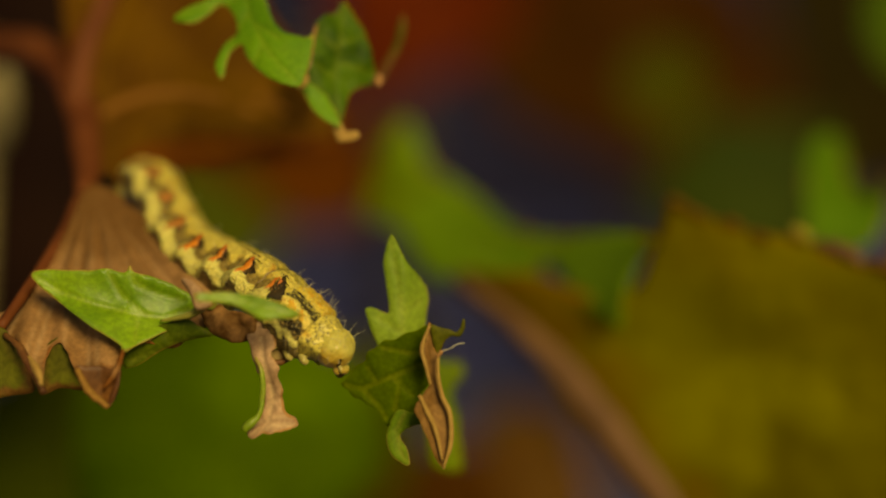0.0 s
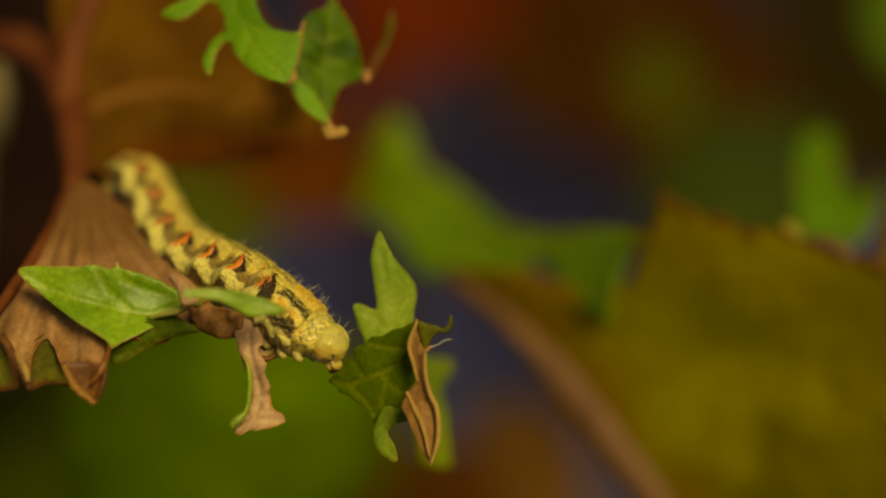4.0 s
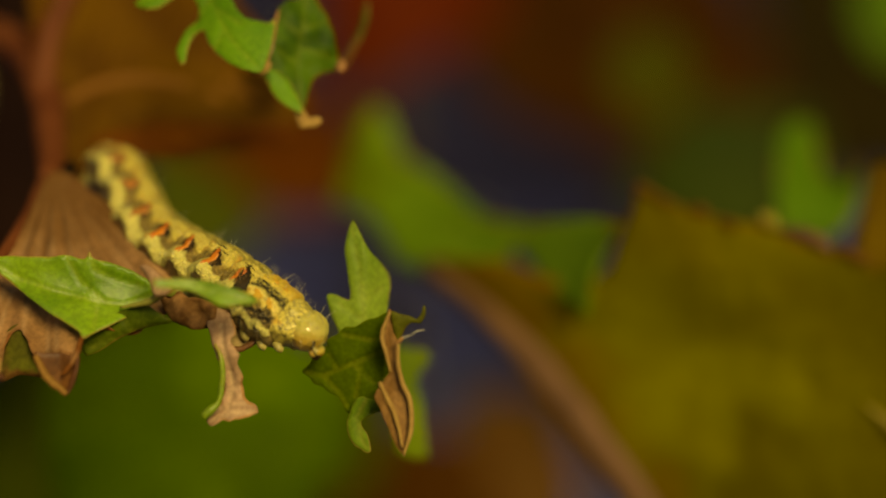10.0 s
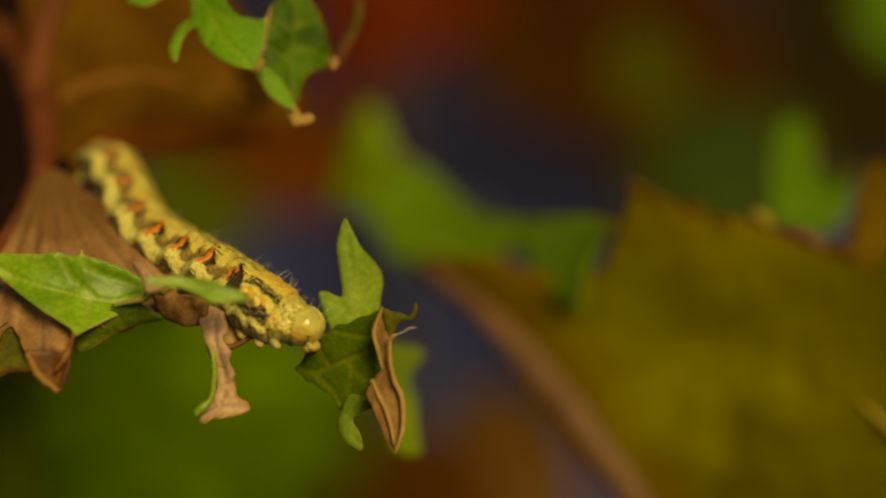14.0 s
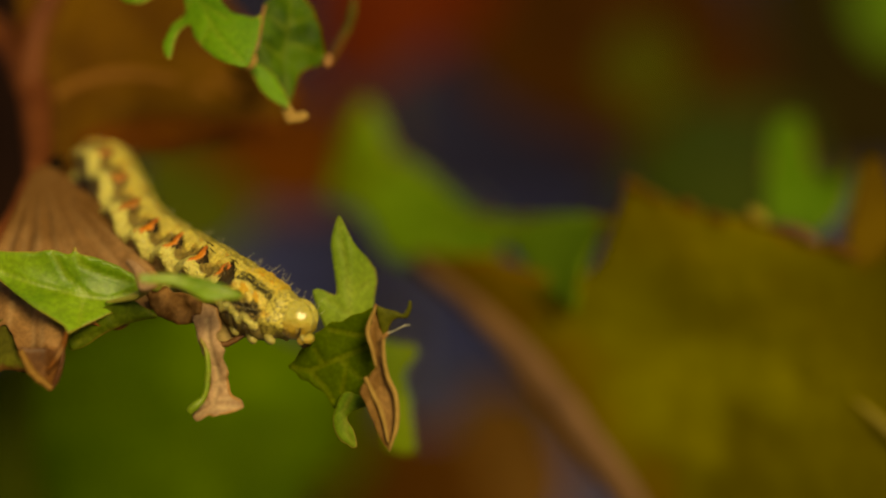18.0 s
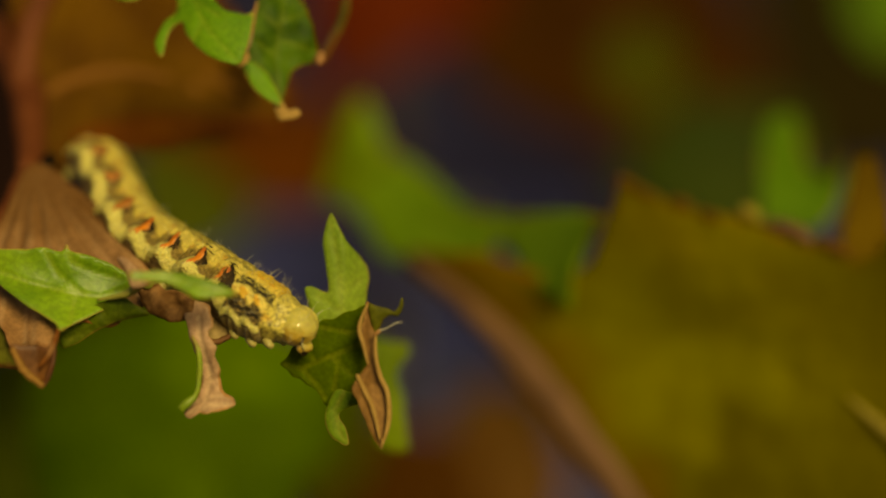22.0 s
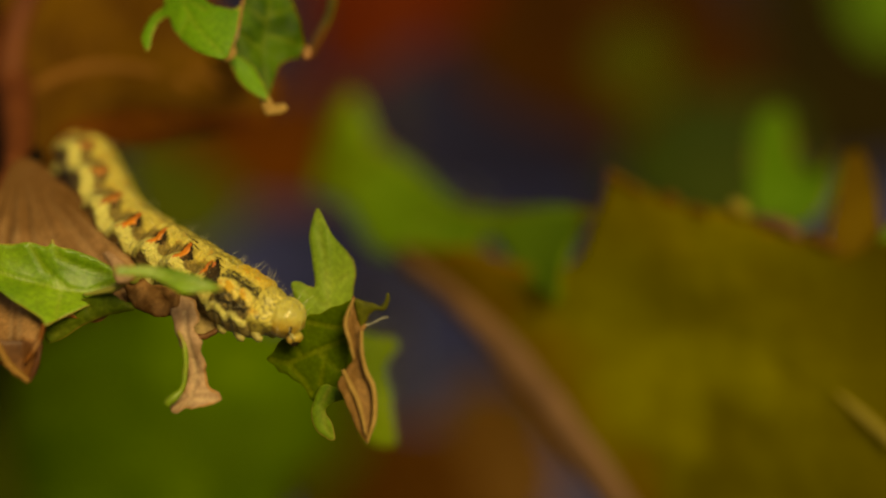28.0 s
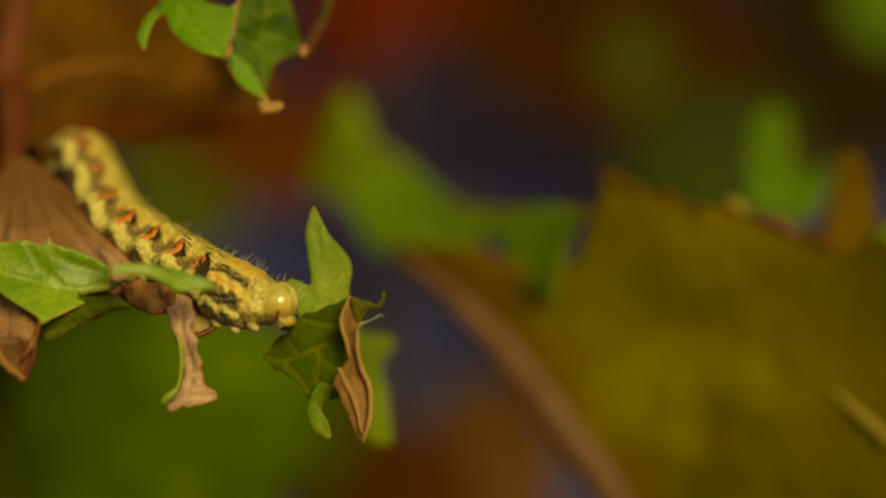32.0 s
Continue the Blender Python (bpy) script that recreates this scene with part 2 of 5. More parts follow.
VEIN_YELLOW = plain_material("yellow_vein", (0.17, 0.13, 0.016), (0.25, 0.19, 0.03), 200, 0.6, spec=0.1)
STEM_PALE = plain_material("pale_stem", (0.15, 0.115, 0.045), (0.22, 0.175, 0.07), 90, 0.55)
BARK = plain_material("bark", (0.018, 0.011, 0.006), (0.045, 0.028, 0.014), 110, 0.8, 0.8, 0.0008)
MARGIN_PINK = plain_material("pink_margin", (0.090, 0.044, 0.020), (0.135, 0.068, 0.031), 160, 0.6, spec=0.12)
# one wall in two tones: shaded top and brighter foot put into colour
SLATE = plain_material("slate_wall", (0.0125, 0.0120, 0.032), (0.0185, 0.018, 0.046), 14, 0.9, 0.6, 0.001, 0.03)
SLATE_LIT = plain_material("slate_wall_lit", (0.0370, 0.0400, 0.116), (0.056, 0.061, 0.170), 14, 0.9, 0.6, 0.001, 0.03)
SOIL = plain_material("soil", (0.03, 0.018, 0.009), (0.06, 0.038, 0.02), 40, 0.9, 0.9, 0.004)
TAN_RIB = plain_material("dry_rib", (0.26, 0.150, 0.042), (0.35, 0.215, 0.065), 900, 0.6, spec=0.1)
FIBRE = plain_material("pale_fibre", (0.5, 0.46, 0.32), (0.62, 0.58, 0.44), 900, 0.5)


def skin_material(name, thorax):
    """Caterpillar skin: bands round the body by the UV map, scalloped ring by ring, with black hatching, vermiculate lines and grain."""
    n = Net(name)
    uv_node = n.node("ShaderNodeUVMap")
    uv_node.uv_map = "round"
    uv = uv_node.outputs[0]
    sep = n.node("ShaderNodeSeparateXYZ")
    n.link(uv, sep.inputs[0])
    phase = n.math("COSINE", n.math("MULTIPLY", n.math("SUBTRACT", sep.outputs[1], 0.5), 2 * math.pi))
    waver = n.math("MULTIPLY", n.math("SUBTRACT", n.noise(700, 4), 0.5), 0.07 if thorax else 0.12)
    a = n.math("ADD", n.math("MULTIPLY", n.math("ABSOLUTE", n.math("SUBTRACT", sep.outputs[0], 0.5)), 2.0), waver)
    # the flank bands swell in the middle of each ring
    flank = n.range(a, 0.2, 0.36)
    a = n.math("ADD", a, n.math("MULTIPLY", n.math("MULTIPLY", phase, flank), 0.03 if thorax else 0.068))
    ramp = n.node("ShaderNodeValToRGB")
    if thorax:
        stops = ((0.0, (0.62, 0.40, 0.045)), (0.10, (0.68, 0.47, 0.07)), (0.17, (0.68, 0.51, 0.09)), (0.20, (0.44, 0.36, 0.07)), (0.27, (0.44, 0.36, 0.07)),
                 (0.29, (0.74, 0.60, 0.15)), (0.38, (0.74, 0.56, 0.13)), (0.405, (0.34, 0.23, 0.05)), (0.525, (0.22, 0.14, 0.035)), (0.545, (0.80, 0.71, 0.22)),
                 (0.615, (0.78, 0.68, 0.20)), (0.635, (0.09, 0.055, 0.02)), (0.67, (0.38, 0.28, 0.10)), (1.0, (0.36, 0.27, 0.12)))
    else:
        stops = ((0.0, (0.40, 0.33, 0.06)), (0.06, (0.66, 0.53, 0.105)), (0.11, (0.40, 0.32, 0.052)), (0.16, (0.66, 0.53, 0.11)),
                 (0.28, (0.68, 0.53, 0.105)), (0.315, (0.44, 0.31, 0.058)), (0.34, (0.38, 0.26, 0.058)), (0.435, (0.33, 0.22, 0.052)), (0.455, (0.73, 0.64, 0.18)),
                 (0.60, (0.68, 0.59, 0.165)), (0.635, (0.118, 0.061, 0.023)), (0.68, (0.308, 0.190, 0.069)), (1.0, (0.307, 0.216, 0.121)))
    els = ramp.color_ramp.elements
    els[0].position, els[0].color = stops[0][0], (*stops[0][1], 1)
    els[1].position, els[1].color = stops[-1][0], (*stops[-1][1], 1)
    for pos, col in stops[1:-1]:
        e = els.new(pos)
        e.color = (*col, 1)
    n.link(a, ramp.inputs[0])
    colour = ramp.outputs[0]
    # fine wavy lines that run along the body, olive on cream
    lines = n.node("ShaderNodeMapping")
    lines.inputs["Scale"].default_value = (92, 5.5, 1)
    n.link(uv, lines.inputs[0])
    worm = n.range(n.noise(1.0, 3, lines.outputs[0], 0.6, 0.7), 0.52, 0.58, 0.0, 0.40 if thorax else 0.2)
    colour = n.mix(worm, colour, (0.15, 0.12, 0.03))
    # hatching: short dark dashes that run along the body, in two zones
    stretch = n.node("ShaderNodeMapping")
    stretch.inputs["Scale"].default_value = (60, 7, 1)
    n.link(uv, stretch.inputs[0])
    dashes = n.noise(1.0, 4, stretch.outputs[0], 0.7)
    lo1, hi1, lo2, hi2 = (0.185, 0.285, 0.395, 0.535) if thorax else (0.09, 0.15, 0.30, 0.455)
    z1 = n.math("MULTIPLY", n.range(a, lo1 - 0.01, lo1 + 0.015), n.range(a, hi1 + 0.01, hi1 - 0.015))
    z2 = n.math("MULTIPLY", n.range(a, lo2 - 0.01, lo2 + 0.02), n.range(a, hi2 + 0.01, hi2 - 0.02))
    dark = n.math("MULTIPLY", n.math("ADD", n.math("MULTIPLY", z1, 0.95 if thorax else 0.35), n.math("MULTIPLY", z2, 0.95 if thorax else 0.42), True), n.range(dashes, 0.44, 0.50))
    colour = n.mix(dark, colour, (0.014, 0.011, 0.006))
    # grains of pale and dark
    cell = n.node("ShaderNodeTexVoronoi")
    n.link(n.coords(), cell.inputs["Vector"])
    cell.inputs["Scale"].default_value = 5200
    colour = n.mix(n.range(cell.outputs["Distance"], 0.25, 0.6, 0.0, 0.12 if thorax else 0.2), colour, (0.13, 0.10, 0.03))
    warm = n.math("MULTIPLY", n.math("MULTIPLY", n.range(a, 0.30 if thorax else 0.14, 0.34 if thorax else 0.19), n.range(a, 0.42 if thorax else 0.32, 0.37 if thorax else 0.25)), n.range(n.noise(360, 2), 0.54, 0.66, 0.0, 0.5))
    colour = n.mix(warm, colour, (0.66, 0.24, 0.015))
    if not thorax:
        colour = n.mix(n.range(n.noise(700, 4), 0.48, 0.64, 0.0, 0.3), colour, (0.24, 0.17, 0.04))
    n.link(colour, n.bsdf.inputs["Base Color"])
    n.bsdf.inputs["Roughness"].default_value = 0.5
    n.bsdf.inputs["Specular IOR Level"].default_value = 0.25
    n.bsdf.inputs["Subsurface Weight"].default_value = 0.2
    n.bsdf.inputs["Subsurface Radius"].default_value = (0.0006, 0.0004, 0.0001)
    n.bsdf.inputs["Subsurface Scale"].default_value = 1.0
    height = n.math("ADD", n.math("MULTIPLY", n.noise(1500, 4), 1.6), n.math("MULTIPLY", cell.outputs["Distance"], -0.5))
    n.bump(n.math("ADD", height, n.math("MULTIPLY", worm, -0.8)), 0.6 if thorax else 0.9, 0.0004)
    return n.mat


def head_material():
    """Pale, slightly translucent head capsule, amber on the cheeks, with a wet gloss."""
    n = Net("head_capsule")
    colour = n.mix(n.range(n.noise(700, 4), 0.35, 0.65), (0.37, 0.32, 0.065), (0.50, 0.43, 0.10))
    axes = n.node("ShaderNodeSeparateXYZ")
    n.link(n.coords(), axes.inputs[0])
    low = n.math("ADD", axes.outputs[2], n.math("MULTIPLY", n.math("SUBTRACT", n.noise(900, 3), 0.5), 0.0012))
    colour = n.mix(n.range(low, 0.0009, -0.0006, 0.0, 0.75), colour, (0.44, 0.25, 0.03))
    colour = n.mix(n.range(n.noise(2600, 3), 0.56, 0.68, 0.0, 0.5), colour, (0.20, 0.16, 0.04))
    n.link(colour, n.bsdf.inputs["Base Color"])
    n.bsdf.inputs["Roughness"].default_value = 0.5
    n.bsdf.inputs["Specular IOR Level"].default_value = 0.2
    n.bsdf.inputs["Coat Weight"].default_value = 0.7
    n.bsdf.inputs["Coat Roughness"].default_value = 0.07
    n.bsdf.inputs["Coat IOR"].default_value = 1.5
    n.bsdf.inputs["Subsurface Weight"].default_value = 0.35
    n.bsdf.inputs["Subsurface Radius"].default_value = (0.0008, 0.0006, 0.0002)
    n.bsdf.inputs["Subsurface Scale"].default_value = 1.0
    n.bump(n.noise(1500, 4), 0.9, 0.0004)
    wet = n.node("ShaderNodeBump")
    wet.inputs["Strength"].default_value = 0.45
    wet.inputs["Distance"].default_value = 0.0003
    n.link(n.noise(1100, 2), wet.inputs["Height"])
    n.link(wet.outputs[0], n.bsdf.inputs["Coat Normal"])
    return n.mat


def collar_material():
    """Pale skin of the collar, thick with dark stipples in wavy rows."""
    n = Net("speckled_collar")
    colour = n.mix(n.range(n.noise(520, 3), 0.35, 0.65), (0.46, 0.38, 0.07), (0.64, 0.52, 0.11))
    colour = n.mix(n.range(n.noise(700, 2), 0.58, 0.70, 0.0, 0.6), colour, (0.55, 0.28, 0.025))
    uv_node = n.node("ShaderNodeUVMap")
    uv_node.uv_map = "round"
    lines = n.node("ShaderNodeMapping")
    lines.inputs["Scale"].default_value = (74, 13, 1)
    n.link(uv_node.outputs[0], lines.inputs[0])
    worm = n.range(n.noise(1.0, 3, lines.outputs[0], 0.65, 0.9), 0.51, 0.57)
    colour = n.mix(n.math("MULTIPLY", worm, 0.85), colour, (0.025, 0.018, 0.007))
    n.link(colour, n.bsdf.inputs["Base Color"])
    n.bsdf.inputs["Roughness"].default_value = 0.4
    n.bump(n.math("SUBTRACT", n.noise(1500, 4), n.math("MULTIPLY", worm, 0.4)), 0.5, 0.0003)
    return n.mat


SKIN = skin_material("caterpillar_skin", False)
COLLAR = collar_material()
THORAX_SKIN = skin_material("caterpillar_front_skin", True)
HEAD = head_material()
LEG = plain_material("leg_skin", (0.26, 0.22, 0.06), (0.40, 0.33, 0.10), 700, 0.4)
ORANGE = plain_material("orange_mark", (0.36, 0.085, 0.008), (0.58, 0.19, 0.015), 900, 0.4)
RUST_BAR = plain_material("rust_mark", (0.24, 0.072, 0.010), (0.36, 0.135, 0.018), 900, 0.5)
AMBER = plain_material("amber_mark", (0.50, 0.25, 0.018), (0.56, 0.34, 0.035), 700, 0.45)
BROWN_MARK = plain_material("dark_brown_mark", (0.045, 0.024, 0.007), (0.12, 0.066, 0.018), 900, 0.5, spec=0.15)
BLACK = plain_material("black_mark", (0.012, 0.008, 0.003), (0.03, 0.018, 0.006), 900, 0.6, spec=0.12)
KNOT = plain_material("black_knot", (0.002, 0.0018, 0.0015), (0.005, 0.004, 0.003), 900, 0.8, spec=0.03)
SUTURE = plain_material("head_seam", (0.26, 0.20, 0.04), (0.34, 0.27, 0.06), 900, 0.4)
HAIR = plain_material("bristle", (0.5, 0.46, 0.32), (0.62, 0.57, 0.4), 900, 0.4)


# ---------------------------------------------------------------- mesh helpers
def link_mesh(name, me, material, parent=None, m=None, label=""):
    ob = new(name, me)
    if not me.materials:
        me.materials.append(material)
    if parent is not None:
        ob.parent = parent
    if m is not None:
        ob.matrix_basis = m
    if label:
        ob["label"] = label
    return ob


def part(name, bm, material, parent, label="", m=None, smooth=True):
    me = bpy.data.meshes.new(name)
    bm.to_mesh(me)
    bm.free()
    for p in me.polygons:
        p.use_smooth = smooth
    return link_mesh(name, me, material, parent, m, label)


def thing(name, m, label, category, group="", kind=""):
    ob = new(name)
    ob.empty_display_size = 0.002
    ob.matrix_basis = m
    return tagged(ob, label, category, group, kind)


def under(parent, m):
    return parent.matrix_basis.inverted() @ m


def spline(points, count):
    """A smooth line through the points (Catmull-Rom), count samples."""
    pts = [Vector(p) for p in points]
    pts = [pts[0] * 2 - pts[1], *pts, pts[-1] * 2 - pts[-2]]
    out = []
    spans = len(pts) - 3
    for i in range(count):
        u = i / (count - 1) * spans
        k = min(int(u), spans - 1)
        u -= k
        a, b, c, d = pts[k:k + 4]
        out.append(0.5 * (2 * b + (c - a) * u + (2 * a - 5 * b + 4 * c - d) * u * u + (3 * b - a - 3 * c + d) * u ** 3))
    return out


def tube(points, radii, sides=10, count=24, rough=0.0, seed=1):
    """A round stem along a smooth line; radii are spread along it."""
    line = spline(points, count)
    bm = bmesh.new()
    rings = []
    side = Vector((0.3, 0.2, 0.9))
    for i, p in enumerate(line):
        way = (line[min(i + 1, count - 1)] - line[max(i - 1, 0)]).normalized()
        side = (side - way * side.dot(way)).normalized()
        other = way.cross(side)
        w = i / (count - 1) * (len(radii) - 1)
        k = min(int(w), len(radii) - 2)
        r = radii[k] + (radii[k + 1] - radii[k]) * (w - k)
        ring = []
        for j in range(sides):
            a = 2 * math.pi * j / sides
            q = r * (1 + rough * noise.noise(Vector((math.cos(a) * 2, math.sin(a) * 2, i * 0.35 + seed * 9))))
            ring.append(bm.verts.new(p + side * math.cos(a) * q + other * math.sin(a) * q))
        rings.append(ring)
    for r0, r1 in zip(rings, rings[1:]):
        for j in range(sides):
            bm.faces.new((r0[j], r0[(j + 1) % sides], r1[(j + 1) % sides], r1[j]))
    bm.faces.new(rings[0][::-1])
    bm.faces.new(rings[-1])
    bmesh.ops.recalc_face_normals(bm, faces=bm.faces)
    return bm


def seg_distance(pts, line):
    """Distance of each point (n x 2) from a polyline."""
    best = np.full(len(pts), 1e9)
    for a, b in zip(line, line[1:]):
        a, b = np.array(a, float), np.array(b, float)
        d = b - a
        k = np.clip(((pts - a) @ d) / max(d @ d, 1e-9), 0, 1)
        best = np.minimum(best, np.linalg.norm(pts - a - k[:, None] * d, axis=1))
    return best


def within_outline(pts, ring):
    inside = np.zeros(len(pts), bool)
    for (x0, y0), (x1, y1) in zip(ring, np.roll(ring, -1, axis=0)):
        if y0 == y1:
            continue
        cut = ((y0 > pts[:, 1]) != (y1 > pts[:, 1])) & (pts[:, 0] < (x1 - x0) * (pts[:, 1] - y0) / (y1 - y0) + x0)
        inside ^= cut
    return inside


def pinnate(mid, pairs, reach, lean=50):
    """A midrib and side veins that leave it in pairs."""
    line = spline([(*p, 0) for p in mid], 24)
    veins = [[(p.x, p.y) for p in line]]
    for i in range(1, pairs + 1):
        k = int(i / (pairs + 1) * 22)
        p, way = line[k], (line[k + 1] - line[k]).normalized()
        for s in (1, -1):
            a = radians(lean) * s
            d = Vector((way.x * math.cos(a) - way.y * math.sin(a), way.x * math.sin(a) + way.y * math.cos(a), 0))
            q = p + d * reach * 0.6
            e = p + d * reach + way * reach * 0.25
            veins.append([(p.x, p.y), (q.x, q.y), (e.x, e.y)])
    return veins


def blade(name, outline, relief=None, veins=(), step=0.6, serr=0.0, thick=0.22, smooth=True, seed=1, groove=0.07, ripple=0.12, ripple_size=3.0):
    """A leaf blade: outline in millimetres, relief(x, y) in millimetres out of its plane; 'vein' and 'edge' hold distances."""
    rng = np.random.default_rng(seed)
    ring = np.array(outline, float)
    if smooth:
        closed = [(*p, 0) for p in outline]
        n = len(closed)
        dense = []
        for i in range(n):
            a, b, c, d = (Vector(closed[(i + j - 1) % n]) for j in range(4))
            for u in (0, 0.2, 0.4, 0.6, 0.8):
                q = 0.5 * (2 * b + (c - a) * u + (2 * a - 5 * b + 4 * c - d) * u * u + (3 * b - a - 3 * c + d) * u ** 3)
                dense.append((q.x, q.y))
        ring = np.array(dense)
    # even steps along the edge
    nxt = np.roll(ring, -1, axis=0)
    out = []
    for a, b in zip(ring, nxt):
        k = max(1, int(round(np.linalg.norm(b - a) / step)))
        out += [a + (b - a) * i / k for i in range(k)]
    ring = np.array(out)
    if serr:
        way = np.roll(ring, -1, axis=0) - np.roll(ring, 1, axis=0)
        way /= np.maximum(np.linalg.norm(way, axis=1), 1e-6)[:, None]
        nor = np.stack([way[:, 1], -way[:, 0]], 1)
        amp = np.array([noise.noise(Vector((p[0] / (3.2 * step) + seed, p[1] / (3.2 * step), seed * 3.1))) for p in ring])
        ring = ring + nor * (amp * serr)[:, None]
    lo, hi = ring.min(0), ring.max(0)
    gx, gy = np.meshgrid(np.arange(lo[0], hi[0], step), np.arange(lo[1], hi[1], step * 0.87))
    grid = np.stack([(gx + (np.arange(gx.shape[0]) % 2)[:, None] * step / 2).ravel(), gy.ravel()], 1)
    grid = grid + rng.uniform(-0.12, 0.12, grid.shape) * step
    grid = grid[within_outline(grid, ring)]
    closed_ring = [*map(tuple, ring), tuple(ring[0])]
    grid = grid[seg_distance(grid, closed_ring) > step * 0.45]
    allp = np.concatenate([ring, grid])
    vs, _, fs, *_ = delaunay_2d_cdt([Vector(p) for p in allp], [], [list(range(len(ring)))], 1, 1e-5)
    flat = np.array([(v.x, v.y) for v in vs])
    edge = seg_distance(flat, closed_ring)
    vein = np.full(len(flat), 9.0)
    for line in veins:
        vein = np.minimum(vein, seg_distance(flat, line))
    z = np.array([relief(x, y) if relief else 0.0 for x, y in flat])
    z += ripple * np.array([noise.noise(Vector((x / ripple_size, y / ripple_size, seed * 5.7))) for x, y in flat])
    z -= groove * np.exp(-(vein / 0.35) ** 2)
    half = thick / 2 * np.clip(0.35 + edge / 0.5, 0.35, 1.0)
    n = len(flat)
    top = np.column_stack([flat, z + half]) * 0.001
    low = np.column_stack([flat, z - half]) * 0.001
    faces = [tuple(f) for f in fs]
    count = {}
    for f in faces:
        for a, b in zip(f, f[1:] + f[:1]):
            count[(a, b)] = 1
    rim = [(a, b) for a, b in count if (b, a) not in count]
    allf = faces + [tuple(i + n for i in f[::-1]) for f in faces] + [(b, a, a + n, b + n) for a, b in rim]
    me = bpy.data.meshes.new(name)
    me.from_pydata([*map(tuple, top), *map(tuple, low)], [], allf)
    for key, values in (("vein", vein), ("edge", edge)):
        at = me.attributes.new(key, "FLOAT", "POINT")
        at.data.foreach_set("value", np.concatenate([values, values]).astype(np.float32))
    for p in me.polygons:
        p.use_smooth = True
    me.update()
    return me


def put_blade(owner, name, m, outline, material, label="", **kw):
    return link_mesh(name, blade(name, outline, **kw), material, owner, under(owner, m), label)


def put_tube(owner, name, points, radii, material, label="", **kw):
    """A stem part given by places in the world (metres)."""
    inv = owner.matrix_basis.inverted()
    return part(name, tube([inv @ Vector(p) for p in points], radii, **kw), material, owner, label)


# ---------------------------------------------------------------- the setting
def box(name, lo, hi, material, label, category):
    bm = bmesh.new()
    bmesh.ops.create_cube(bm, size=1)
    for v in bm.verts:
        v.co = Vector([lo[i] + (hi[i] - lo[i]) * (v.co[i] + 0.5) for i in range(3)])
    bmesh.ops.bevel(bm, geom=bm.edges[:], offset=0.004, segments=2, affect="EDGES")
    ob = part(name, bm, material, None, "", None, False)
    return tagged(ob, label, category, "", "structure")


def ground():
    bm = bmesh.new()
    bmesh.ops.create_grid(bm, x_segments=60, y_segments=60, size=1)
    for v in bm.verts:
        s = Vector((math.copysign(abs(v.co.x) ** 3, v.co.x), math.copysign(abs(v.co.y) ** 3, v.co.y), 0)) * 60
        s.z = 0.012 * noise.noise(s * 6) if s.length < 4 else 0
        v.co = s
    ob = part("ground", bm, SOIL, None)
    tagged(ob, "dark brown bare garden soil under the plants", "ground", "", "structure")


ground()
box("backdrop", (-2.5, 0.62, -0.1), (2.5, 0.70, 2.2), SLATE, "dark slate-blue rendered wall behind the plants", "wall")
# slab added in front of the wall to make its lower part look brighter
box("lit_wall_slab", (-2.5, 0.585, -0.1), (2.5, 0.624, 0.6050), SLATE_LIT, "made-up paler slate-blue slab for the brighter lower wall", "wall")

# ---------------------------------------------------------------- woody branches that carry the leaves
def branch(points, radii, label):
    ob = thing("branch", Matrix.Translation(points[0]), label, "branch", "branches of the shrub")
    put_tube(ob, "bark", points, radii, BARK, sides=12, count=40, rough=0.25)
    return ob


BRANCHES = [(-0.075, 0.52), (-0.012, 0.53), (0.052, 0.52), (0.1045, 0.51)]
for bx, by in BRANCHES:
    branch([(bx, by, 0.0), (bx + 0.004, by, 0.3), (bx, by - 0.002, 0.6), (bx + 0.006, by, 0.9)], (0.006, 0.005, 0.004, 0.003), "dark woody shrub branch rising from the soil")


def stalk_line(tip, knee=0.75):
    """From a leaf's base back to the nearest branch."""
    tip = Vector(tip)
    back = Vector((tip.x * 0.49 / tip.y, 0.49, 0.6 + (tip.z - 0.6) * 0.49 / tip.y))
    bx, by = min(BRANCHES, key=lambda b: abs(b[0] - back.x))
    return [tip, tip.lerp(back, 0.5), tip.lerp(back, 0.85), (bx + 0.002, by - 0.003, back.z + 0.01)]


# ---------------------------------------------------------------- eaten leaf in front of the caterpillar
EATEN = thing("eaten_leaf", Matrix.Translation(((-0.01820, 0.15000, 0.59585))), "half-eaten green leaf with curled dry pinkish remains", "leaf")
M_left = pose(-0.02515, 0.15140, 0.59559, 72, 0, 8)
left_out = [(-7.27, 2.66), (-6.87, 2.92), (-5.72, 2.93), (-3.07, 2.66), (-1.31, 2.69), (0.01, 2.4), (0.45, 2.81), (0.84, 2.33), (2.64, 1.89), (4.62, 1.06), (6.08, 0.25), (5.28, -0.94), (4.05, -1.9), (2.23, -2.92), (0.94, -3.68), (0.18, -4.21), (-0.17, -4.06), (-0.44, -3.51), (-3.0, -1.63), (-5.26, 0.47), (-7.05, 2.13)]
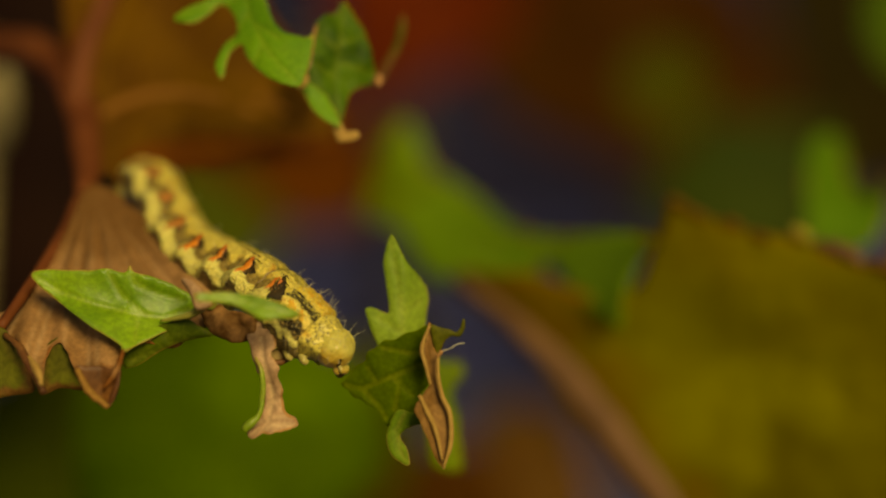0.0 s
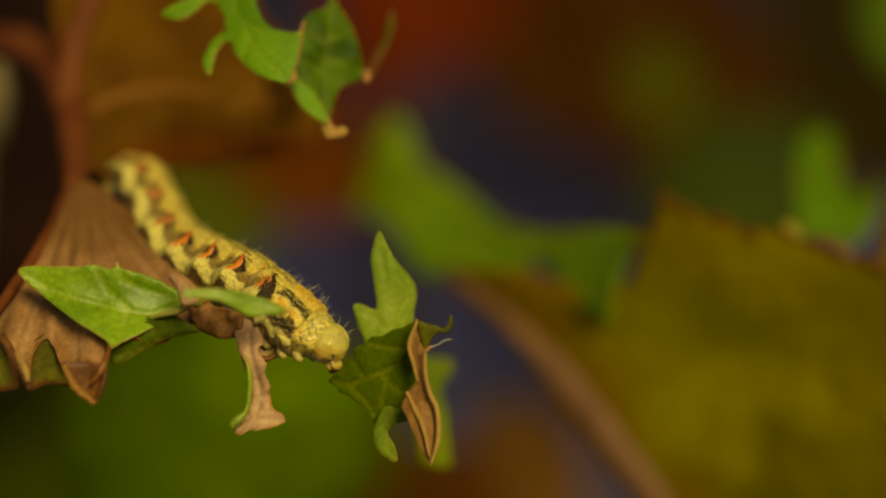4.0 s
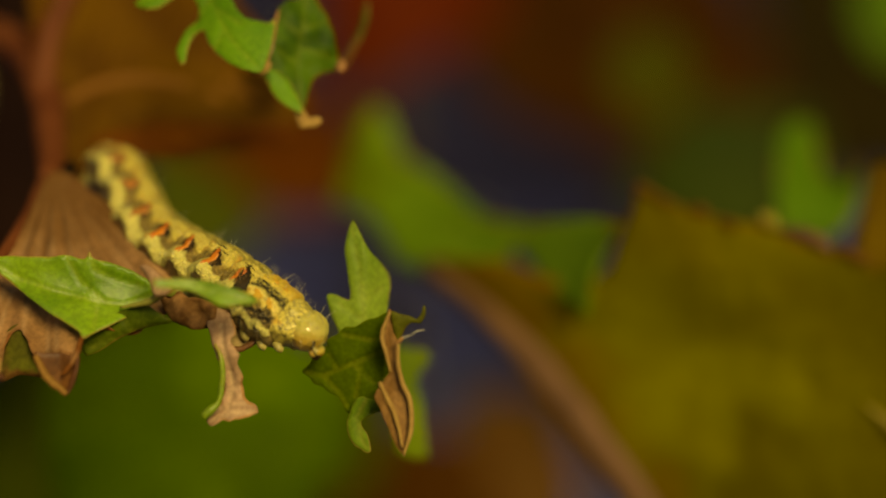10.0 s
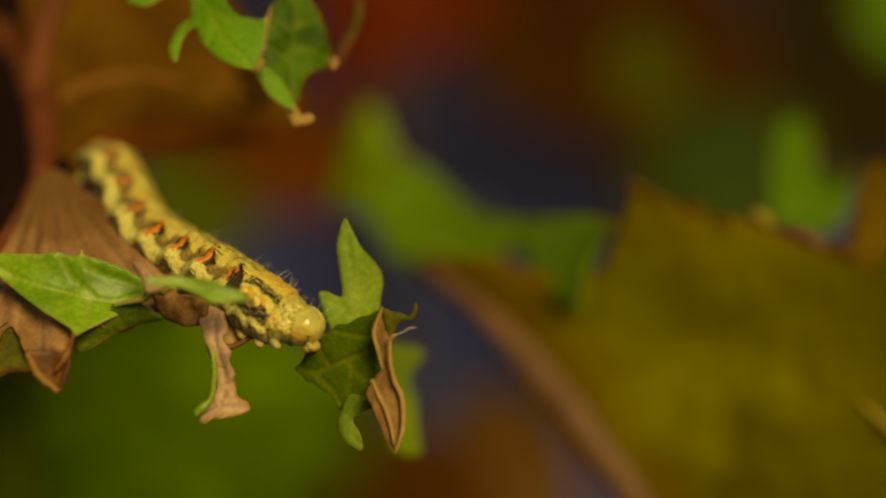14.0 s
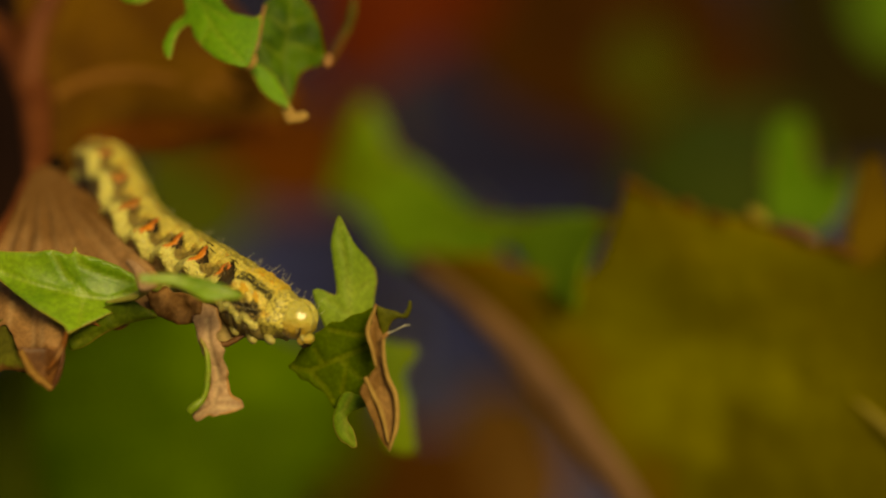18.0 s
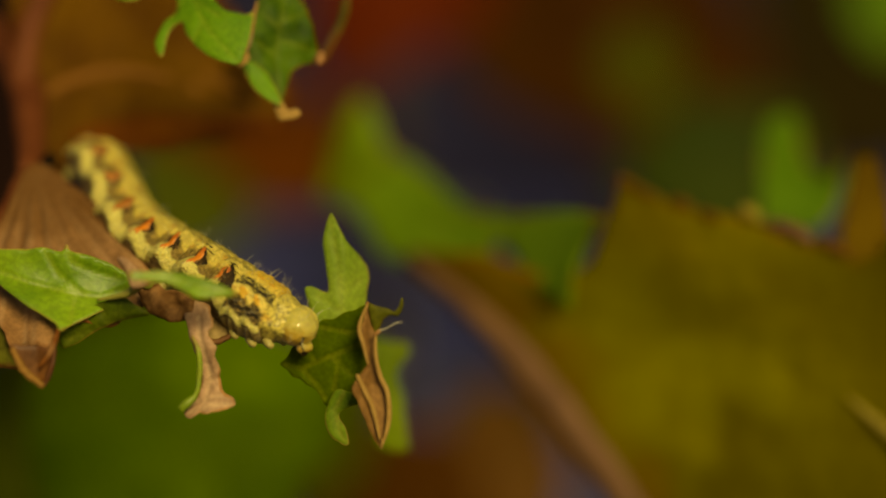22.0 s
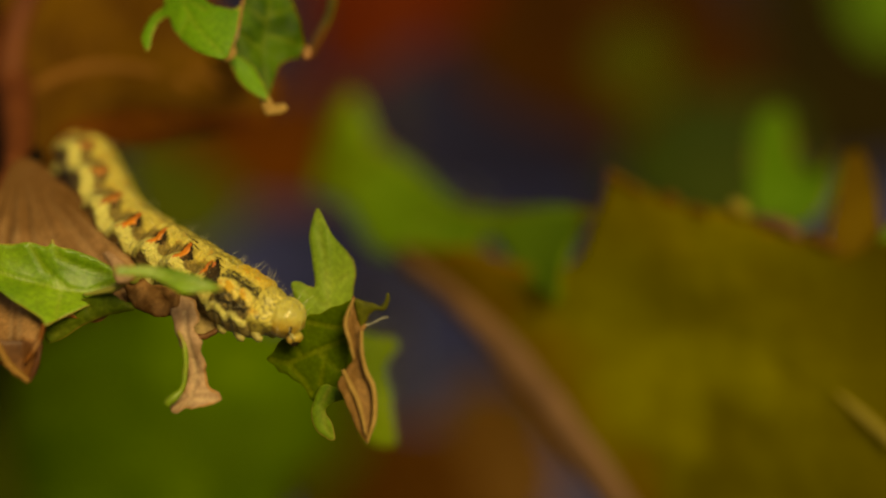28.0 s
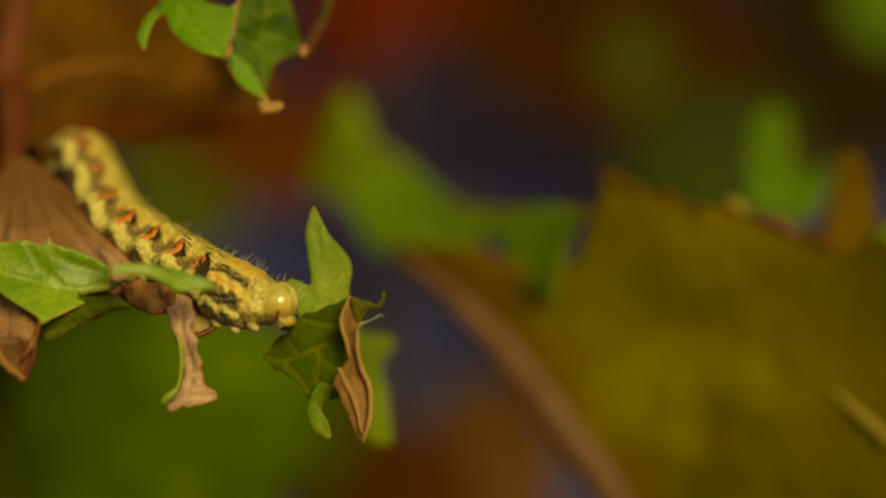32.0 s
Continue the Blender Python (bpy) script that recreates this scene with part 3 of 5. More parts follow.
put_blade(EATEN, "blade", M_left, left_out, FRESH, "bright green blade with a pointed tip",
          relief=lambda x, y: 0.42 * max(0.0, -0.7 - 0.232 * x - y) + 0.10 * max(0.0, 0.7 + 0.232 * x + y) ** 2 - 0.01 * x * x,
          veins=[[(-7.18, 2.57), (-4.84, 1.1), (-2.19, -0.02), (0.88, -0.83), (3.08, -1.15), (5.81, -0.17)], [(0.45, 2.73), (0.88, 1.54), (2.42, 0.89), (4.62, 0.25)], [(-1.31, 2.62), (-0.22, 0.73), (1.54, -0.83)], [(1.1, -0.97), (0.85, -3.27)]], step=0.3, serr=0.05, seed=3, ripple=0.3, ripple_size=2.2, groove=0.05)
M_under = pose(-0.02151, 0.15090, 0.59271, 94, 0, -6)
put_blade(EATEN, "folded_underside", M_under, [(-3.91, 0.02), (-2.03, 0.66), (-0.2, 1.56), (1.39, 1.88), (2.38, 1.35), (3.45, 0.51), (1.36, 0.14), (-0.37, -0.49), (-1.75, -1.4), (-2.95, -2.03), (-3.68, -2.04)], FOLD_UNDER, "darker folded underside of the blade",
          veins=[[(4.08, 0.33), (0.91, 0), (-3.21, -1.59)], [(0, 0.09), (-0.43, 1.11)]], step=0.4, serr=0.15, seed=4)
M_tongue = pose(-0.01405, 0.14500, 0.59556, 78, 0, 10)
put_blade(EATEN, "tongue", M_tongue, [(-4.62, 1.08), (-3.17, 1.23), (-1.89, 1.21), (-0.19, 0.96), (1.49, 0.4), (2.77, -0.16), (3.5, -0.71), (1.89, -0.9), (0.62, -1.02), (-0.14, -0.78), (-1.06, -0.14), (-2.11, 0.34), (-3.39, 0.4), (-4.54, 0.56)], FRESH, "small bright green tongue of blade",
          relief=lambda x, y: 0.15 * math.sin(x), veins=[[(-4.62, 0.82), (-1.89, 0.82), (0.63, -0.02), (3.42, -0.71)]], step=0.33, serr=0.06, seed=5)
M_knob = pose(-0.01898, 0.14850, 0.59655, 90, 0, -10)
put_blade(EATEN, "dry_knob", M_knob, [(-1.27, 1.09), (-0.23, 0.96), (0.73, 0.09), (1.36, -0.87), (0.09, -1.22), (-0.45, -0.09)], DRY_PINK, "curled pinkish dry knob",
          relief=lambda x, y: 0.5 - 0.6 * x * x * 0.3, step=0.3, serr=0.1, thick=0.5, seed=6)
M_frag = pose(-0.01579, 0.15150, 0.59402, 100, 0, 0)
put_blade(EATEN, "dry_fragment", M_frag, [(-3.18, 1.37), (-1.31, 1.32), (0.46, 0.77), (2, -0.23), (1.77, -1.14), (0.42, -1.51), (-1.59, -1.23), (-3.03, 0)], DRY_MOTTLED, "brown shrivelled fragment",
          relief=lambda x, y: 0.5 * math.sin(x * 2.3) * math.cos(y * 1.7), step=0.22, serr=0.3, seed=7, ripple=0.5, ripple_size=0.9)
M_sliver = pose(-0.01339, 0.15250, 0.59260, 74, 0, 6)
put_blade(EATEN, "dry_sliver", M_sliver, [(-1.87, 1.1), (-1.06, 1.61), (0.19, 1.41), (1.53, 0.57), (2.2, -0.31), (1.88, -1.07), (0.98, -1.38), (0.17, -1.77), (-0.89, -1.26), (-1.38, -0.21)], DRY_BEIGE, "dull beige shrivelled sliver",
          relief=lambda x, y: 0.35 * math.sin(x * 1.1 + 0.6), step=0.25, serr=0.25, seed=9, ripple=0.5, ripple_size=1.0)
put_tube(EATEN, "sliver_rim", [(-0.01445, 0.1515, 0.59166), (-0.01312, 0.1515, 0.59103), (-0.01213, 0.1515, 0.59139), (-0.0112, 0.1515, 0.59184)], (0.0001, 0.00022, 0.00022, 0.0001), RUST_DARK, "dark curled rim of the sliver", rough=0.4)
M_strip = pose(-0.01365, 0.15000, 0.58944, 85, 0, -12)
put_blade(EATEN, "hanging_strip", M_strip, [(-1.9, 3.51), (-1.65, 4.67), (-0.36, 4.86), (0.31, 3.98), (0.52, 3.01), (0.35, 2.43), (1.02, 1.34), (0.86, 0.54), (1.25, -0.42), (0.91, -1.22), (1.49, -2.39), (2.24, -3.26), (0.42, -3.77), (-1.5, -4.08), (-1.89, -3.42), (-0.81, -2.44), (-0.53, -0.89), (-0.82, 1.31), (-1.4, 2.41)], DRY_PINK, "pinkish dry strip hanging down",
          relief=lambda x, y: 0.6 * math.sin(y * 0.9) - 0.1 * x * x, veins=[[(-0.7, 3.53), (0.24, -0.44), (-0.13, -3.52)], [(-1.7, -3.3), (0.2, -2.6), (1.6, -2.5)], [(-1.3, -3.9), (0.6, -3.2), (2.1, -3.2)], [(-0.7, -1.6), (0.9, -1.2)]], step=0.24, serr=0.34, groove=0.16, thick=0.25, seed=8)
put_tube(EATEN, "rim", [(-0.01462, 0.14950, 0.59159), (-0.01412, 0.14940, 0.59045), (-0.01403, 0.14940, 0.58861), (-0.01433, 0.14930, 0.58707), (-0.01511, 0.14920, 0.58634), (-0.01542, 0.14920, 0.58590)], (0.0001, 0.00022, 0.00022, 0.0002, 0.0004, 0.0003), FRESH, "thin green rim of the strip", rough=0.3)
put_tube(EATEN, "fold_rib", [(-0.02213, 0.15060, 0.59437), (-0.02094, 0.15000, 0.59457), (-0.01975, 0.14940, 0.59485), (-0.01877, 0.14890, 0.59540), (-0.01792, 0.14840, 0.59594), (-0.01667, 0.14740, 0.59588)], (0.0001, 0.0002, 0.00028, 0.0003, 0.00028, 0.0001), STEM_GREEN, "yellowish rib at the fold", rough=0.3)
put_tube(EATEN, "petiole", stalk_line(((-0.01832, 0.15100, 0.59569))), (0.0005, 0.0006, 0.0007, 0.0009), STEM_GREEN)

# ---------------------------------------------------------------- chewed leaf ahead of the head
CHEWED = thing("chewed_leaf", Matrix.Translation(((-0.00152, 0.15200, 0.59109))), "chewed dark green leaf with a dry brown point", "leaf")
M_lobe = pose(-0.00336, 0.15420, 0.59641, 86, 0, -14)
put_blade(CHEWED, "upright_lobe", M_lobe, [(-0.97, 4.78), (-0.64, 4.42), (-0.25, 3.6), (0.36, 2.52), (0.88, 1.75), (1.4, 1.06), (1.69, 0.44), (1.65, -1.4), (1.33, -3.7), (0.74, -5.08), (-0.91, -5.34), (-1.83, -4.14), (-2.57, -2.43), (-2.8, -1.3), (-2.24, -1.15), (-1.44, -1.5), (-0.99, -1.41), (-1.2, 0.32), (-1.52, 2.59), (-1.27, 3.96)], PALE_LOBE, "pale green upright lobe",
          relief=lambda x, y: 0.06 * x * x - 1.5 * max(0.0, x - 0.2), veins=[[(-1.03, 4.56), (-0.21, 0.91), (0.37, -4.53)], [(0.13, -1.82), (1.18, -0.45)], [(0.15, -3.18), (-1.85, -1.83)]], step=0.4, serr=0.1, seed=11)
M_main = pose(-0.01500, 0.18000, 0.58500, 90, 0, 0)
put_blade(CHEWED, "blade", M_main, [(13.94, 9.01), (14.21, 7.8), (14.12, 6.68), (14.21, 5.33), (13.94, 4.21), (13.22, 3.45), (13.22, 2.2), (12.5, 1.66), (11.51, 0.94), (10.7, 0.84), (10.16, 1.51), (9.62, 2.04), (8.98, 2.53), (8.44, 2.88), (7.8, 3.32), (7.25, 3.76), (6.88, 4.29), (7.34, 4.75), (7.8, 5.21), (8.17, 5.66), (8.62, 6.12), (8.8, 6.57), (9.35, 7.02), (10.16, 7.48), (10.98, 7.75), (11.97, 8.2), (12.95, 8.65)], DEEP, "dark green chewed blade with pale veins",
          relief=lambda x, y: 27.2 - 0.022 * max(0.0, 13 - x) ** 2, veins=[[(14.21, 6.14), (12.19, 5.33), (10.39, 4.65), (8.58, 3.82), (7.25, 4.12)], [(8.58, 3.82), (9.94, 2.4), (10.43, 1.47)], [(10.98, 4.75), (12.64, 3.32)], [(13.76, 6.68), (12.41, 6.68), (10.16, 7.12)], [(9.71, 4.33), (9.03, 5.54)], [(11.61, 4.52), (11.15, 2.19)]], step=0.26, serr=0.25, seed=12, ripple=0.35, ripple_size=2.4)
M_flap = pose(-0.00354, 0.15200, 0.58525, 84, 0, 0)
put_blade(CHEWED, "bitten_hook", M_flap, [(1.78, 1.47), (1.06, 1.82), (0.35, 2.0), (-0.28, 1.69), (-0.67, 0.93), (-0.85, -0.13), (-0.71, -1.2), (-0.26, -1.95), (0.37, -2.35), (0.94, -2.17), (0.58, -1.02), (0.18, -0.04), (0.44, 0.4), (1.07, 0.62), (1.78, 0.76)], LOWER_LOBE, "pale bitten lower lobe",
          relief=lambda x, y: -0.05 * max(0.0, -x) ** 2, veins=[[(0.53, 1.73), (-0.14, 0.44), (0.18, -1.11), (0.63, -2.08)]], step=0.3, serr=0.2, seed=17)
M_back = pose(-0.00006, 0.17200, 0.58511, 84, 0, 0)
put_blade(CHEWED, "back_blade", M_back, [(-2.44, 5.55), (-1.02, 5.15), (0.5, 4.79), (1.71, 4.54), (2.02, 3.63), (1.36, 2.82), (0.91, 2.12), (1.21, 0.5), (1.52, -1.51), (1.67, -3.52), (1.87, -4.77), (0.77, -5.12), (-0.24, -4.82), (-1.1, -4.02), (-1.62, 0.5)], FRESH_UNDER, "green rear part of the blade", step=0.5, serr=0.2, seed=14)
M_point = pose(-0.00070, 0.14950, 0.58791, 84, 0, 18)
put_blade(CHEWED, "dry_point", M_point, [(-0.12, 6.38), (0.05, 5.63), (0.22, 4.48), (0.46, 3.77), (0.38, 2.63), (0.43, 1.53), (0.74, 0.33), (1.13, -0.73), (1.22, -2.0), (1.05, -3.31), (0.77, -4.39), (0.58, -5.08), (0.26, -4.59), (-0.21, -3.7), (-0.77, -2.51), (-1.18, -1.37), (-1.75, -0.49), (-1.32, 0.33), (-0.75, 0.98), (-0.28, 1.54), (-0.31, 2.2), (-0.58, 3.21), (-0.86, 3.87), (-0.69, 4.49), (-0.36, 5.37)], DRY_RUST, "brown dry point hanging down",
          relief=lambda x, y: 0.3 * abs(x) - 0.2, veins=[[(-0.13, 6.25), (-0.1, 3.96), (-0.03, 1.76), (-1.21, 0.68)]], step=0.25, serr=0.12, thick=0.3, seed=15)
put_tube(CHEWED, "dry_margin", [(-0.00038, 0.14880, 0.59189), (-0.00038, 0.14880, 0.59014), (-0.00007, 0.14880, 0.58862), (0.00054, 0.14880, 0.58717), (0.00058, 0.14880, 0.58490), (0.00001, 0.14880, 0.58294)], (0.00010, 0.00016, 0.00018, 0.00018, 0.0002, 0.0001), TAN_RIB, "pale dry rolled margin", rough=0.3)
put_tube(CHEWED, "rib", [(-0.00182, 0.14880, 0.58866), (-0.00129, 0.14880, 0.58752), (-0.00060, 0.14880, 0.58600), (-0.00003, 0.14880, 0.58359)], (0.00014, 0.00020, 0.00018, 0.0001), TAN_RIB, "pale rib of the dry point", rough=0.3)
put_tube(CHEWED, "rib", [(-0.00103, 0.14880, 0.59407), (-0.00164, 0.14880, 0.59233), (-0.00129, 0.14880, 0.59080), (-0.00099, 0.14880, 0.58949)], (0.00010, 0.00016, 0.00014, 0.0001), TAN_RIB, "pale rib of the dry point", rough=0.3)
M_curl = pose(0.00038, 0.15000, 0.59315, 100, 0, 0)
put_blade(CHEWED, "curled_tip", M_curl, [(-1.36, 0.99), (-0.66, 0.81), (0.0, 0.63), (0.57, 0.36), (0.93, 0.67), (1.15, 1.35), (1.32, 1.26), (1.28, 0.58), (0.92, -0.05), (0.31, 0.05), (-0.13, -0.27), (-0.49, -0.99), (-0.75, -1.53), (-1.1, -0.99), (-1.28, -0.0)], OLIVE_TIP, "olive curled tip", step=0.25, serr=0.1, seed=16)
put_tube(CHEWED, "dry_bead", [(-0.00050, 0.14850, 0.59164), (-0.00024, 0.14850, 0.59191), (-0.00006, 0.14850, 0.59212)], (0.00006, 0.00016, 0.00012), DRY_PINK, "pale dry bead")
put_tube(CHEWED, "fibre", [(-0.00016, 0.14900, 0.59205), (0.00054, 0.14900, 0.59227), (0.00115, 0.14900, 0.59262), (0.00167, 0.14900, 0.59267)], (0.000045, 0.000022, 0.00003, 0.000022), FIBRE, "loose pale fibre")
put_tube(CHEWED, "petiole", stalk_line(((-0.00162, 0.15300, 0.59013))), (0.0005, 0.0006, 0.0007, 0.0009), STEM_GREEN)

# ---------------------------------------------------------------- nibbled leaf above
NIBBLED = thing("nibbled_leaf", Matrix.Translation(((-0.01109, 0.16100, 0.61806))), "nibbled bright green leaf with brown bitten edges", "leaf")
M_u1 = pose(-0.01559, 0.15850, 0.61778, 70, 0, -10)
put_blade(NIBBLED, "blade", M_u1, [(-7.05, 1.55), (-6.02, 2.38), (-4.46, 3.24), (-2.93, 4.48), (-0.56, 5.57), (0.58, 3.33), (1.37, 1.43), (2.21, 0.25), (3.43, -0.26), (4.45, -0.4), (4.98, -0.06), (5.01, -1.6), (4.82, -3.14), (4.4, -4.74), (3.12, -4.7), (1.39, -4.02), (0.08, -2.83), (-0.68, -1.73), (-1.01, -0.93), (-1.63, -1.2), (-2.17, -2.21), (-2.38, -3.89), (-2.89, -3.54), (-3.15, -2.42), (-2.59, -0.86), (-1.63, 0.25), (-1.87, 1.62), (-2.75, 2.69), (-3.51, 2.67), (-4.3, 1.68), (-5.4, 0.98), (-6.56, 1.12)], UPPER, "bright green half of the blade",
          relief=lambda x, y: 0.25 * math.sin(x * 0.7), veins=[[(-1.5, 4.86), (-0.36, 1.08), (1.71, -2.2), (4.17, -4.7)], [(-0.36, 1.08), (2.29, -0.68)], [(-0.72, 2.16), (-2.32, -1.64)], [(0.87, -1.12), (0.27, -2.7)], [(-1.84, 3.3), (-4.16, 2.63), (-6.79, 1.49)]], step=0.33, serr=0.10, seed=21, groove=0.04)
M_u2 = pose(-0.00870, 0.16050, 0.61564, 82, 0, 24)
put_blade(NIBBLED, "shaded_half", M_u2, [(-2.27, 2.3), (-1.85, 3.29), (-1.05, 4.08), (-0.28, 4.11), (0.46, 5.0), (0.98, 5.19), (1.49, 4.12), (2.12, 3.25), (2.65, 1.62), (3.05, 0.21), (3.32, -1.28), (2.85, -1.77), (1.93, -2.14), (1.05, -2.62), (0.53, -3.61), (-0.03, -5.04), (-0.33, -5.46), (-1.05, -5.02), (-2.18, -4.13), (-3.09, -3.26), (-3.34, -2.1), (-2.76, -0.57), (-2.48, 0.82)], UPPER_DARK, "darker half of the blade, shade put into its colour",
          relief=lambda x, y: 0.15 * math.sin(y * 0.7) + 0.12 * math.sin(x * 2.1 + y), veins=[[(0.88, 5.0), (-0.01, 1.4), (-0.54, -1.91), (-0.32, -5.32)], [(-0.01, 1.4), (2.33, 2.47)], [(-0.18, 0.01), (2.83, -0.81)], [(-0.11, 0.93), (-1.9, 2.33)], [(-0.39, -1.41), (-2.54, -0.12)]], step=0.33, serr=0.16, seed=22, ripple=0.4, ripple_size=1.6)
# brighter strip that paints the light along this half's lower edge
M_u3 = pose(-0.01005, 0.15940, 0.61366, 74, 0, 6)
put_blade(NIBBLED, "lit_edge", M_u3, [(-1.64, -0.22), (-0.84, -0.01), (0.18, -0.7), (0.92, -1.89), (1.6, -3.57), (1.26, -3.92), (0.16, -3.14), (-0.95, -2.05)], UPPER, "bright strip along the edge, light put into its colour",
          relief=lambda x, y: 0.1 * math.sin(y * 1.3), step=0.3, serr=0.12, seed=25)
put_tube(NIBBLED, "bitten_edge", [(-0.0105, 0.1592, 0.61861), (-0.01083, 0.1592, 0.61716), (-0.01111, 0.1592, 0.61561), (-0.01163, 0.1592, 0.6142)], (0.0001, 0.00016, 0.00018, 0.0002), DRY_PINK, "pale brown bitten edge", rough=0.4)
M_bite = pose(-0.01200, 0.15880, 0.61404, 84, 0, 0)
put_blade(NIBBLED, "bitten_corner", M_bite, [(-0.79, -0.24), (-0.38, 0.38), (0.37, 0.66), (0.84, 0.24), (0.61, -0.43), (-0.04, -0.81)], TAN_RIB, "pale dry bitten corner", step=0.3, serr=0.2, thick=0.4, seed=26)
M_dry = pose(-0.00541, 0.16000, 0.61429, 84, 0, 0)
put_blade(NIBBLED, "bitten_corner", M_dry, [(-0.42, -0.43), (-0.24, 0.24), (0.14, 0.53), (0.47, 0.14), (0.33, -0.53), (-0.14, -0.81)], DRY_BROWN, "pale dry bitten corner", step=0.3, serr=0.2, thick=0.4, seed=27)
M_tip = pose(-0.00805, 0.15890, 0.60941, 80, 0, 0)
put_blade(NIBBLED, "dry_tip", M_tip, [(-1.04, 0.86), (-0.38, 0.91), (0.09, 0.48), (0.84, 0.48), (1.22, -0.0), (0.47, -0.53), (-0.46, -0.68), (-0.84, -0.1)], TAN_RIB, "curled pale brown tip", step=0.3, serr=0.25, thick=0.5, seed=23)
M_prong = pose(-0.00459, 0.16600, 0.61716, 90, 0, -15)
put_blade(NIBBLED, "prong", M_prong, [(-1.33, -2.56), (-0.98, -1.54), (-0.31, -0.58), (0.4, 0.72), (0.81, 2.03), (1.11, 2.99), (1.42, 2.59), (1.32, 1.33), (0.91, 0.07), (0.1, -1.23), (-0.52, -2.34), (-0.98, -2.91)], REMNANT, "thin brownish prong", step=0.35, serr=0.1, seed=24)
put_tube(NIBBLED, "petiole", stalk_line(((-0.01133, 0.16300, 0.61685))), (0.0005, 0.0006, 0.0007, 0.0009), STEM_GREEN)

# ---------------------------------------------------------------- pleated dry leaf with a reddish stalk
PLEATED = thing("pleated_dry_leaf", Matrix.Translation(((-0.03112, 0.16800, 0.60475))), "dry pinkish brown pleated leaf on a reddish stalk", "leaf")
M_pl = pose(-0.02795, 0.15460, 0.59549, 46, 0, -4)
# pale lines down the pleats: light on the ridges put into vein colour
fan_at = (-3.07, 14.08)
fan = []
for k in range(21):
    a = radians(-50 + 4.9 * k + 1.6 * math.sin(k * 2.3))
    fan.append([(fan_at[0] + d * math.sin(a), fan_at[1] - d * math.cos(a)) for d in (2, 9, 16, 32)])
put_blade(PLEATED, "blade", M_pl, [(-3.21, 13.18), (-1.93, 13.73), (-0.28, 12.69), (4.85, 7.64), (7.77, 3.76), (9.82, -1.19), (6.62, -4.2), (3.03, -4.6), (2.95, -6.01), (2.5, -6.8), (0.9, -6.6), (-0.55, -6.49), (-1.22, -5.33), (-2.12, -4.39), (-2.69, -4.74), (-2.94, -5.8), (-2.7, -7.48), (-2.6, -8.91), (-3.24, -7.89), (-4.24, -6.04), (-5.05, -4.76), (-6.12, -3.57), (-8.61, -3.07), (-6.89, -0.33), (-5.72, 3.11), (-4.09, 8.97)], DRY_BROWN, "pinkish brown pleated blade",
          relief=lambda x, y: 0.2 * math.sin(0.8 * x + 0.3 * y) + 0.020 * math.hypot(x + 3.07, 14.08 - y) * math.sin(36 * math.atan2(x + 3.07, 14.08 - y) + 0.8 * math.sin(0.4 * y)), veins=fan, step=0.22, serr=0.15, seed=31, thick=0.3, groove=-0.08)
put_tube(PLEATED, "rolled_rim", [(-0.02456, 0.14740, 0.59229), (-0.02482, 0.14740, 0.59134), (-0.02525, 0.14740, 0.59038), (-0.02603, 0.14740, 0.58934)], (0.00012, 0.0002, 0.00022, 0.00012), DRY_BROWN, "pale curled rim", rough=0.5)
put_tube(PLEATED, "rolled_rim", [(-0.02815, 0.14760, 0.59080), (-0.02754, 0.14760, 0.58950), (-0.02676, 0.14760, 0.58859), (-0.02572, 0.14760, 0.58785)], (0.0002, 0.0003, 0.0003, 0.00025), DRY_RUST, "rust-brown rolled rim", rough=0.5)
put_tube(PLEATED, "rolled_rim", [(-0.02485, 0.14760, 0.59067), (-0.02507, 0.14760, 0.58959), (-0.02537, 0.14760, 0.58863), (-0.02572, 0.14760, 0.58785)], (0.00012, 0.0002, 0.0002, 0.00012), RUST_DARK, "dark rust-brown rolled rim", rough=0.5)
put_tube(PLEATED, "rolled_rim", [(-0.03440, 0.15060, 0.59328), (-0.03294, 0.14920, 0.59237), (-0.03189, 0.14800, 0.59087), (-0.03055, 0.14700, 0.58902)], (0.0002, 0.0003, 0.0003, 0.0002), RUST_DARK, "dark rust-brown rolled rim", rough=0.5)
put_tube(PLEATED, "rolled_rim", [(-0.03206, 0.14840, 0.59171), (-0.03137, 0.14760, 0.59098), (-0.03089, 0.14700, 0.59023), (-0.03068, 0.14660, 0.58957)], (0.0001, 0.0003, 0.0003, 0.0001), TAN_RIB, "pale curled rim", rough=0.5)
M_ct = pose(-0.02639, 0.14820, 0.58954, 96, 0, 0)
put_blade(PLEATED, "curled_corner", M_ct, [(-1.93, 1.49), (-1.03, 1.57), (0.22, 1.39), (1.15, 1.45), (1.82, 2.8), (1.66, 1.61), (1.46, 0.58), (0.92, -1.04), (0.44, -1.91), (-0.26, -1.44), (-1.07, -0.5), (-1.62, 0.59)], RUST_DARK, "rust-brown curled corner",
          relief=lambda x, y: 0.35 * abs(x) - 0.2, step=0.25, serr=0.2, thick=0.2, seed=32)
M_gr = pose(-0.03397, 0.15100, 0.59115, 95, 0, 0)
put_blade(PLEATED, "green_remnant", M_gr, [(-3.51, 2.24), (-0.84, 2.69), (0.03, 1.57), (1.11, -0.22), (1.83, -2.25), (-0.05, -2.7), (-3.63, -3.15)], REMNANT, "green remnant of the blade", step=0.5, serr=0.15, seed=34)
M_gr2 = pose(-0.03021, 0.15200, 0.59040, 95, 0, 0)
